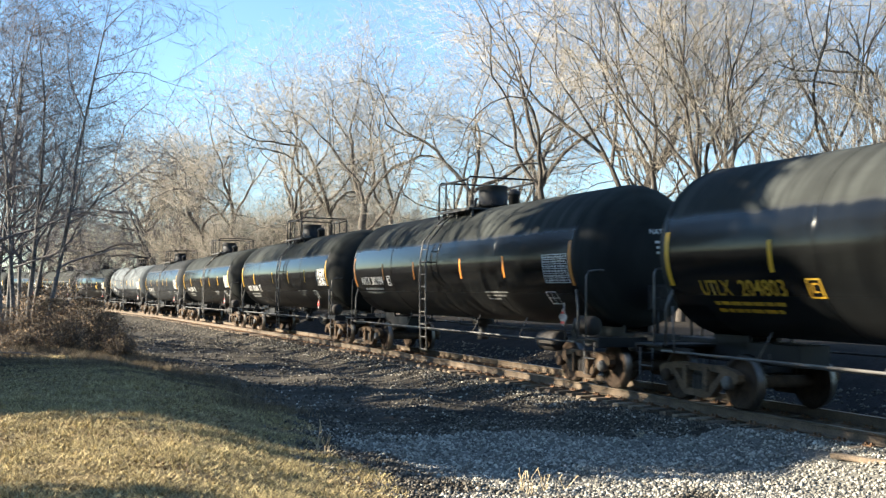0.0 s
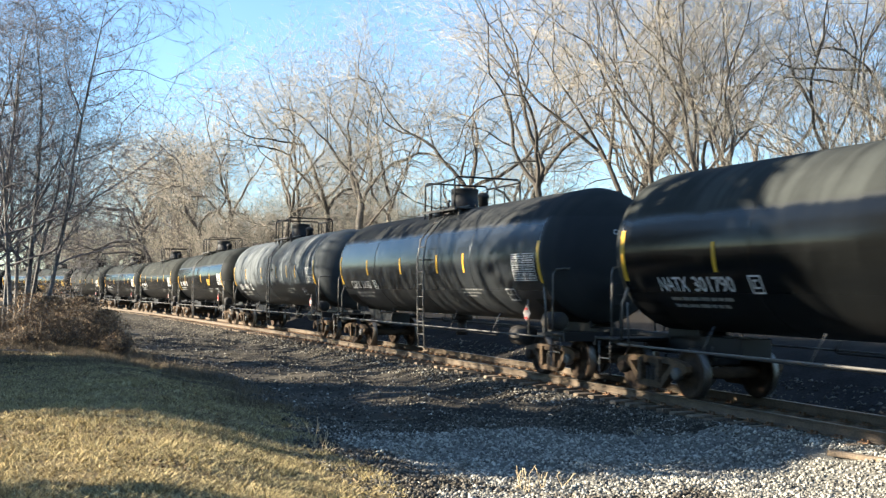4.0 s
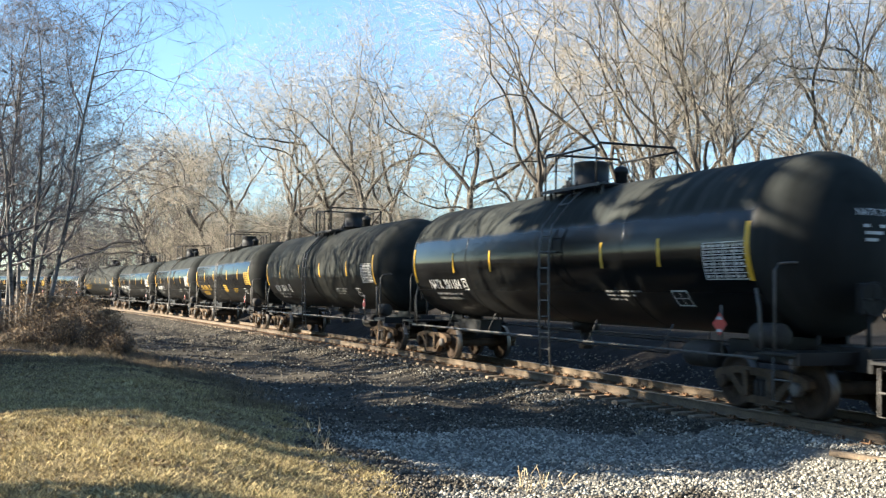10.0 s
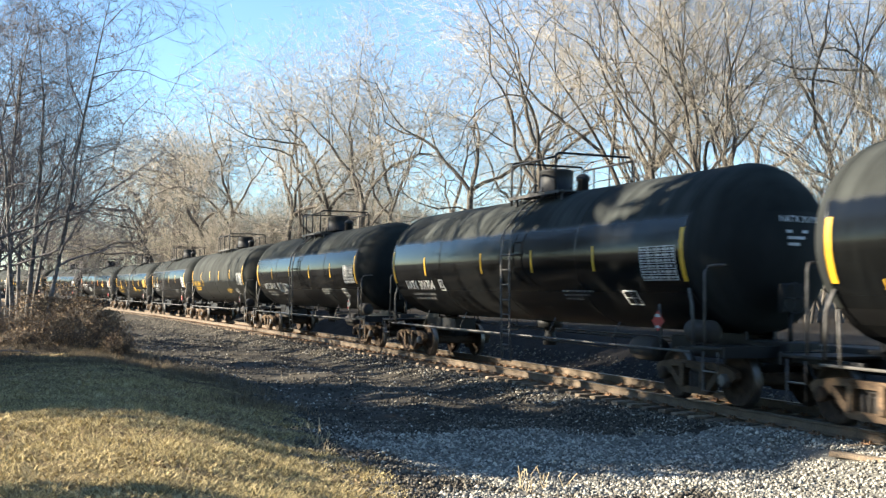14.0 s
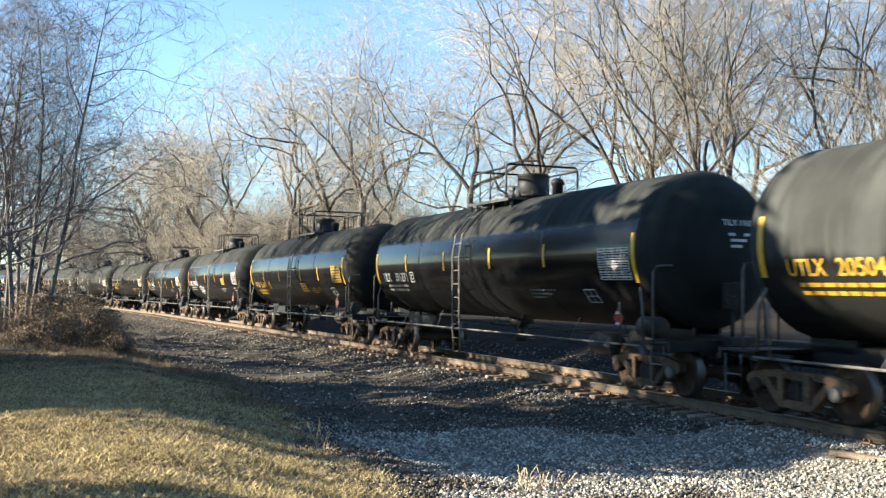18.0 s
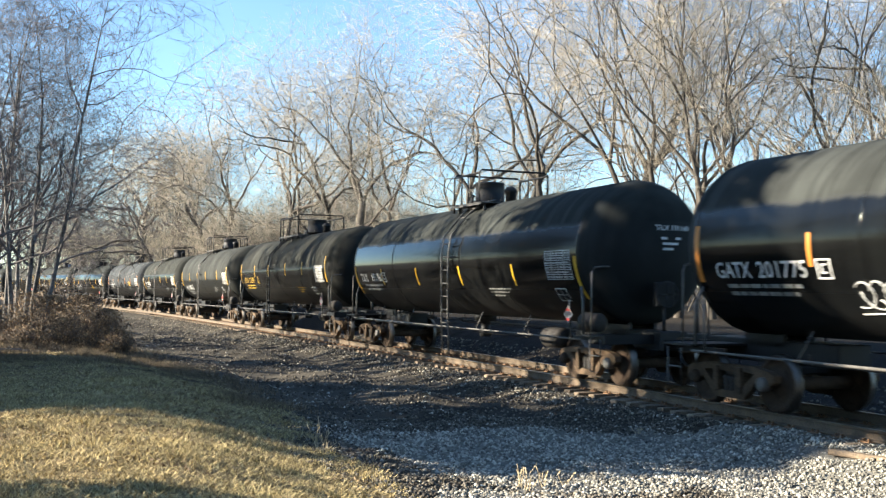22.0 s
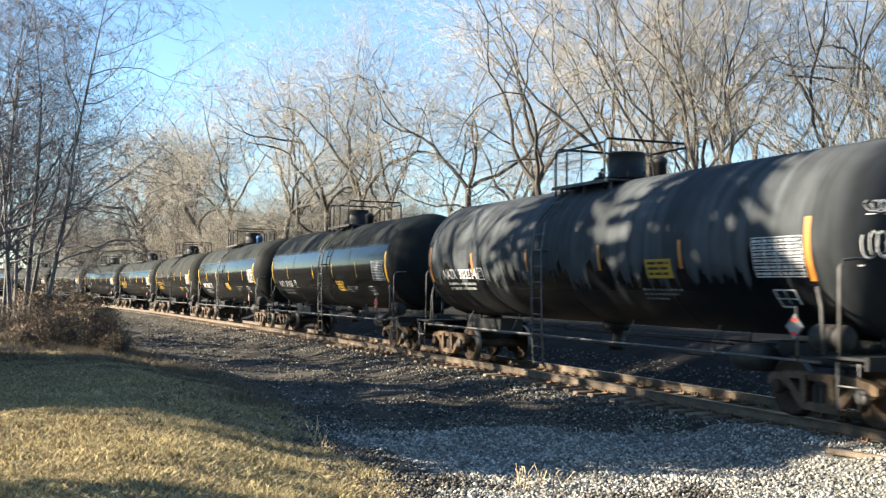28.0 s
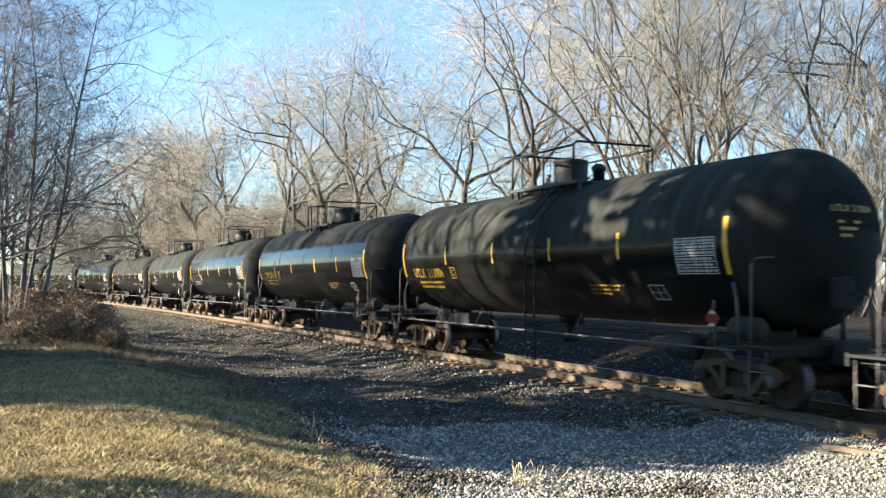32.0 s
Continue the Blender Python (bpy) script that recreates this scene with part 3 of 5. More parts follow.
def build_car():
    """One tank car with the fittings that all of them share."""
    car = new("tank_car")
    bm = lathe(bmesh.new(), tank_profile(), 72, "x", (0, 0, ZC))
    shell = part("tank", bm, P_GLOSS, car)
    shell.material_slots[0].link = "OBJECT"
    for x in (-HALF + .02, HALF - .02, -3.72, 0.02, 3.72):
        bm = lathe(bmesh.new(), [(x - .03, R - .02), (x - .025, R + .005), (x + .025, R + .005), (x + .03, R - .02)], 60, "x", (0, 0, ZC))
        b = part("weld_band", bm, P_GLOSS, car)
        b.material_slots[0].link = "OBJECT"
    for sgn in (-1, 1):
        build_truck(car, TC * sgn)
        bm = bmesh.new()
        box(bm, min(5.4 * sgn, 8.75 * sgn), max(5.4 * sgn, 8.75 * sgn), -.33, .33, .74, 1.12, .02)
        for y in (-.3, .3):
            box(bm, TC * sgn - .5, TC * sgn + .5, y - .03, y + .03, 1.0, 1.45)
        part("stub_sill", bm, M_BLACK, car)
        bm = bmesh.new()      # saddle under the tank
        prev = None
        for i in range(10):
            a = radians(-140 + 12.5 * i)
            y0, z0 = math.cos(a) * (R + .02), ZC + math.sin(a) * (R + .02)
            row = [bm.verts.new((TC * sgn + q, y0, z0)) for q in (-.45, .45)]
            if prev:
                bm.faces.new((*prev, *row[::-1]))
            prev = row
        bmesh.ops.solidify(bm, geom=bm.faces[:], thickness=.03)
        part("saddle", bm, M_BLACK, car)
        bm = bmesh.new()      # coupler
        box(bm, min(8.5 * sgn, 9.1 * sgn), max(8.5 * sgn, 9.1 * sgn), -.09, .09, .78, .96, .02)
        box(bm, min(9.04 * sgn, (CP + .02) * sgn), max(9.04 * sgn, (CP + .02) * sgn), -.16, .16, .72, 1.02, .03)
        part("coupler", bm, M_TRUCK, car)
        bm = bmesh.new()
        rod(bm, [(8.5 * sgn, .25, .82), (8.62 * sgn, .27, .55), (8.8 * sgn, .26, .45), (9.28 * sgn, .22, .5)], .03, 6)
        part("air_hose", bm, M_BLACK, car)
        bm = bmesh.new()      # end platform and steps
        box(bm, min(7.62 * sgn, 8.5 * sgn), max(7.62 * sgn, 8.5 * sgn), -1.46, 1.46, .98, 1.03, .008)
        box(bm, 8.5 * sgn - .03, 8.5 * sgn + .03, -1.46, 1.46, .86, 1.05)
        for y in (-1.25, 1.25):
            box(bm, min(7.0 * sgn, 8.5 * sgn), max(7.0 * sgn, 8.5 * sgn), y - .04, y + .04, .9, .98)
        part("end_platform", bm, M_BLACK, car)
        for y in (-1.45, 1.45):
            bm = bmesh.new()
            x = 8.15 * sgn
            rod(bm, [(x - .2, y, .95), (x - .2, y, .30), (x + .2, y, .30), (x + .2, y, .95)], .016, 5)
            rod(bm, [(x - .2, y, .62), (x + .2, y, .62)], .016, 5)
            part("sill_step", bm, M_GREY, car, "bare steel step")
        part("end_handrail", handrail(bmesh.new(), 7.95 * sgn, sgn), M_GREY, car, "worn steel handrail")
        for y in (-1, 1):
            bm = bmesh.new()
            rod(bm, [(7.62 * sgn, 1.40 * y, 1.0), (7.58 * sgn, 1.40 * y, 1.7), (7.45 * sgn, 1.36 * y, 2.0)], .03, 5)
            part("head_brace", bm, M_GREY, car)
    # side rails with their straps
    for y in (-1.47, 1.47):
        bm = bmesh.new()
        rod(bm, [(-7.62, y, .92), (7.62, y, .92)], .024, 6)
        part("side_rail", bm, M_GREY, car, "thin steel side rail")
        for x in (-5.0, -2.4, 2.4, 5.0):
            bm = bmesh.new()
            rod(bm, [(x, y, .92), (x + .22, y * .93, 1.36)], .012, 5)
            part("strap", bm, M_GREY, car)
        bm = bmesh.new()
        rod(bm, [(-4.9, y * .9, .88), (5.0, y * .9, .84)], .018, 5)
        rod(bm, [(-4.9, y * .9, .88), (-4.9, y * .9, 1.02)], .02, 5)
        rod(bm, [(5.0, y * .9, .84), (5.0, y * .9, 1.02)], .02, 5)
        part("brake_pipe", bm, M_GRIME, car)
    # bottom outlet and brake gear
    bm = lathe(bmesh.new(), [(.62, .10), (.62, .16), (.8, .17), (.84, .13), (1.05, .14), (1.05, .3), (1.28, .32)], 16, "z", (-.2, 0, 0))
    part("outlet_valve", bm, M_BLACK, car)
    bm = lathe(bmesh.new(), [(5.0, .03), (5.02, .2), (5.1, .23), (5.75, .23), (5.83, .2), (5.85, .03)], 16, "x", (0, -.85, .85))
    part("brake_cylinder", bm, M_GRIME, car, "grimy brake cylinder")
    bm = lathe(bmesh.new(), [(7.15, .03), (7.17, .17), (7.22, .2), (7.75, .2), (7.8, .17), (7.82, .03)], 16, "x", (0, -1.12, 1.26))
    part("air_reservoir", bm, M_GRIME, car, "small air reservoir")
    # hand brake
    bm = bmesh.new()
    box(bm, 8.34, 8.46, -.22, .22, 1.6, 2.1, .02)
    rod(bm, [(8.4, 0, 1.03), (8.4, 0, 1.65)], .04, 6)
    hb = part("hand_brake", bm, M_BLACK, car)
    bm = bmesh.new()
    rod(bm, [(8.52, .26 * math.cos(6.2832 * i / 16), 1.85 + .26 * math.sin(6.2832 * i / 16)) for i in range(17)], .016, 5)
    for k in range(4):
        rod(bm, [(8.5, 0, 1.85), (8.52, .26 * math.cos(1.57 * k), 1.85 + .26 * math.sin(1.57 * k))], .012, 5)
    part("brake_wheel", bm, M_BLACK, hb)
    return car


def top_gear(car, x0, x1, hx, cover=None):
    """Walkway, cage and valves on the tank's crown."""
    # top: platform, valve housing, rails
    bm = bmesh.new()
    for y0, y1 in ((-1.0, -.42), (.42, 1.0)):
        for i in range(12):
            x = x0 - .15 + i * (x1 - x0 + .3) / 12
            box(bm, x, x + .17, y0, y1, 4.16, 4.19)
        box(bm, x0 - .15, x1 + .15, y0 - .03, y0, 4.12, 4.19)
        box(bm, x0 - .15, x1 + .15, y1, y1 + .03, 4.12, 4.19)
    for x in (x0, (x0 + x1) / 2, x1):
        for y in (-.85, .85):
            box(bm, x - .03, x + .03, y - .03, y + .03, 3.9, 4.16)
    part("top_platform", bm, M_WALK, car, "grated walkway on the tank's top")
    for sgn in (-1, 1):
        bm = rod(bmesh.new(), [(x0, 1.0 * sgn, 4.95), (x1, 1.0 * sgn, 4.95)], .026, 6)
        part("platform_rail", bm, M_BLACK, car, "black pipe handrail")
        for x in (x0 + .5, (x0 + x1) / 2 + .1):
            bm = rod(bmesh.new(), [(x, 1.0 * sgn, 4.0), (x, 1.0 * sgn, 4.95)], .022, 6)
            part("rail_post", bm, M_BLACK, car)
    for x in (x0, x1):
        bm = rod(bmesh.new(), [(x, -1.0, 3.98), (x, -1.0, 4.96), (x, -.93, 5.03), (x, .93, 5.03), (x, 1.0, 4.96), (x, 1.0, 3.98)], .028, 6)
        part("platform_hoop", bm, M_BLACK, car, "black pipe hoop across the walkway")
    bm = lathe(bmesh.new(), [(4.1, .3), (4.1, .42), (4.28, .42), (4.28, .46), (4.34, .46), (4.34, .40), (4.80, .40), (4.83, .42), (4.86, .38), (4.88, .1)], 24, "z", (hx, 0, 0))
    dome = part("valve_housing", bm, M_BLACK, car, "round black valve housing with a hinged lid")
    bm = bmesh.new()
    for k in range(8):
        a = .785 * k + .3
        rod(bm, [(hx + .49 * math.cos(a), .49 * math.sin(a), 4.26), (hx + .49 * math.cos(a), .49 * math.sin(a), 4.42)], .022, 5)
    tagged(part("bolt_ring", bm, M_BLACK, dome), kind="stuff")
    bm = lathe(bmesh.new(), [(4.12, .2), (4.12, .3), (4.24, .3), (4.24, .33), (4.3, .33), (4.34, .25), (4.36, .05)], 20, "z", (hx - 1.15, 0, 0))
    part("manway", bm, M_BLACK, car)
    bm = lathe(bmesh.new(), [(4.1, .08), (4.1, .14), (4.5, .14), (4.52, .17), (4.6, .17), (4.66, .1), (4.68, .03)], 14, "z", (hx + 1.1, .1, 0))
    part("relief_valve", bm, cover or M_BLACK, car, "relief valve under a blue cover" if cover else "")
    bm = bmesh.new()
    rod(bm, [(hx - .75, -.2, 4.15), (hx - .75, -.2, 4.5), (hx - .67, -.2, 4.55)], .05, 7)
    box(bm, hx - .87, hx - .63, -.3, -.1, 4.3, 4.4, .02)
    part("vent_valve", bm, M_BLACK, car)


def placards(car, px, red=False):
    """Placards at the corners of the near side."""
    # placard holders at the four corners
    for x in (-7.2, px):
        bm = bmesh.new()
        rod(bm, [(x, -1.5, .92), (x, -1.53, 1.72)], .02, 5)
        h = part("placard_holder", bm, M_GREY, car)
        bm = bmesh.new()
        q = .19
        for o, a in ((.0, q), (.004, q * .0)):
            if a:
                v = [bm.verts.new((x + dx * a, -1.56 - o, 1.42 + dz * a)) for dx, dz in ((-1, 0), (0, -1), (1, 0), (0, 1))]
                bm.faces.new(v)
        bmesh.ops.solidify(bm, geom=bm.faces[:], thickness=-.006)
        if x > 0:
            part("placard", bm, M_RED if red else M_WHITE, h, "red diamond placard with white marks" if red else "white and red diamond placard")
            for zz in (.07, -.13):
                bm = bmesh.new()
                v = [bm.verts.new((x + dx, -1.573, 1.42 + zz + dz)) for dx, dz in ((-.09, 0), (.09, 0), (.05, .05), (-.05, .05))]
                bm.faces.new(v)
                part("placard_bar", bm, M_WHITE if red else M_RED, h)
        else:
            bm.free()


def ladder(x, parent, steel):
    bm = bmesh.new()
    line = [(1.62, .30), (1.66, 1.05), (1.68, 2.75), (1.60, 3.32)]
    for i in range(1, 7):
        a = radians(25 + i * 9)
        line.append((math.cos(a) * (R + .09), ZC + math.sin(a) * (R + .09)))
    for o in (-.22, .22):
        rod(bm, [(x + o, -y, z) for y, z in line], .024, 5)
    for z in [.34 + .345 * k for k in range(9)]:
        y = 1.62 + .03 * smooth(.3, 1.0, z)
        if z > 2.8:
            y = math.sqrt(max((R + .1) ** 2 - (z - ZC) ** 2, 0)) + .03
        rod(bm, [(x - .22, -y, z), (x + .22, -y, z)], .018, 5)
    for a in (42, 56, 70):
        a = radians(a)
        y, z = math.cos(a) * (R + .09), ZC + math.sin(a) * (R + .09)
        rod(bm, [(x - .22, -y, z), (x + .22, -y, z)], .018, 5)
    for z in (1.05, 2.75):
        for o in (-.22, .22):
            rod(bm, [(x + o, -1.68, z), (x + o, -1.45, z)], .02, 5)
    return part("ladder", bm, steel, parent, "black ladder up the tank's side" if steel is M_BLACK else "bare steel ladder up the tank's side")


REDS = ("301704", "196271", "201775", "213004", "301184", "193228", "301689", "500040", "301659", "500035")   # cars with red placards


def markings(car, spec, seed):
    ink = M_YELLOW if spec["ink"] == "y" else M_WHITE
    BX, DZ = spec.get("bx", -4.0) - .15, spec.get("sz", 0)
    PX, SX = spec.get("px", 6.1), spec.get("sx", 5.4)
    TX, TZ, MZ = spec.get("tx", -6.6), spec.get("tz", 2.15), spec.get("mz", -.15)
    top_gear(car, *spec.get("cage", (-1.2, 1.4)), spec.get("house", .5), M_COVER if spec.get("cover") else None)
    placards(car, spec.get("pl", 7.0), spec["text"][-6:] in REDS)
    tape = M_ORANGE if spec.get("tape") == "o" else M_TAPE
    for x, z0, z1, w in [(-HALF + .03, 2.08 + DZ, 3.02 + DZ, .12)] + [(x - .04, 2.48 + MZ, 2.98 + MZ, .085) for x in spec["stripes"]] + [(HALF - .14, 2.08 + DZ, 3.02 + DZ, .12)]:
        part("reflector_strip", strip(bmesh.new(), x, x + w, z0, z1, .008, 8), tape, car, "reflective strip")
    if spec["text"]:
        mark, number = spec["text"].split()
        part("reporting_mark", lettering(mark, TX, TZ, .25, width=.9), ink, car, "painted reporting letters")
        part("car_number", lettering(number, TX + 1.03, TZ, .25, width=1.05), ink, car, "painted car number")
    bm = bmesh.new()
    for a, b, c, d in ((0, .3, 0, .03), (0, .3, .3, .33), (0, .03, 0, .33), (.27, .3, 0, .33), (.09, .21, .09, .12), (.09, .12, .09, .25), (.09, .21, .22, .25)):
        strip(bm, BX + a, BX + b, TZ - .03 + c * .9, TZ - .03 + d * .9, .008, 5)
    part("stencil_box", bm, ink, car)
    bm = lettering(spec["text"], 0, 0, .11)
    for z, a, b in ((-.19, .12, .60), (-.30, .15, .52), (-.41, .15, .40)):      # three short lines under it
        bm.faces.new([bm.verts.new((u, 0, w)) for u, w in ((a, z), (b, z), (b, z + .05), (a, z + .05))])
    for v in bm.verts:
        v.co.x, v.co.y, v.co.z = v.co.x, v.co.x * 1.05 - .12, v.co.z + 3.16
        v.co.x = HALF + HEAD * math.sqrt(max(1 - (v.co.y ** 2 + (v.co.z - ZC) ** 2) / R ** 2, .01)) + .008
    if spec["text"]:
        tagged(part("end_lettering", bm, ink, car, "small reporting mark on the tank's end"), kind="stuff")
    else:
        bm.free()
    part("small_lettering", bars(bmesh.new(), TX + .2, TZ - .10, (1.75, 1.6), seed, .06, .06, .22), M_FAINT if spec["ink"] == "w" else ink, car, "small illegible stencilled lines")["kind"] = "stuff"
    bm = bmesh.new()
    if spec["panel"] == "y":
        part("data_panel", strip(bmesh.new(), PX, PX + 1.1, 2.14, 2.74, .006, 5), M_YELLOW, car, "yellow data panel")
        part("panel_writing", bars(bm, PX + .06, 2.68, (.98,) * 6, seed + 3, .035, .06, .35), M_BLACK, car)["kind"] = "stuff"
    else:
        for i in range(7):
            strip(bm, PX, PX + 1.12, 2.14 + i * .1, 2.155 + i * .1, .007, 1)
        for i in range(5):
            strip(bm, PX + i * .276, PX + .015 + i * .276, 2.14, 2.75, .007, 5)
        bars(bm, PX + .03, 2.715, (1.05,) * 6, seed + 4, .04, .06, .075)
        part("data_panel", bm, M_WHITE, car, "white stencilled data panel")
    bm = bmesh.new()
    for a, b, c, d in ((0, .5, 0, .03), (0, .5, .34, .37), (0, .03, 0, .37), (.47, .5, 0, .37), (.03, .47, .17, .19), (.24, .26, .0, .37)):
        strip(bm, SX + a * .95, SX + b * .95, 1.68 + c * .75, 1.68 + d * .75, .008, 5)
    part("stencil_box", bm, M_WHITE, car)
    part("small_lettering", bars(bmesh.new(), spec.get("nx", 2.8), 1.95, (1.3, 1.1, .7), seed + 7, .035, .045, .12), M_FAINT if spec["ink"] == "w" else ink, car, "small illegible stencilled lines")["kind"] = "stuff"
    GZ = 2.14 if TZ > 2.05 else 1.80
    if spec.get("tag") is not None:
        part("label_panel", strip(bmesh.new(), spec["tag"], spec["tag"] + .8, GZ, GZ + .34, .006, 4), M_YELLOW, car, "yellow label panel")
        part("panel_writing", bars(bmesh.new(), spec["tag"] + .06, GZ + .29, (.66, .62, .62), seed + 9, .045, .05, .3), M_BLACK, car)["kind"] = "stuff"
    if spec.get("graffiti") is not None:
        gx, gz = spec["graffiti"]
        part("graffiti", scrawl(bmesh.new(), gx, gz, 1.3, .45, seed), M_WHITE, car, "looping white sprayed scrawl")
    if spec.get("head_scrawl"):
        bm = scrawl(bmesh.new(), 0, 2.6, 1.0, .5, seed)
        scrawl(bm, .1, 3.15, .7, .2, seed + 1, .01)
        for v in bm.verts:
            y = -1.12 + v.co.x * .75
            v.co = Vector((HALF + HEAD * math.sqrt(max(1 - (y * y + (v.co.z - ZC) ** 2) / R ** 2, .01)) + .01 + (v.co.y + R) * .02, y, v.co.z))
        part("graffiti", bm, M_WHITE, car, "looping white sprayed scrawl on the end")
    if spec.get("ladder") is not None:
        ladder(spec["ladder"], car, M_BLACK if spec["paint"] is P_OLIVE else M_GREY)


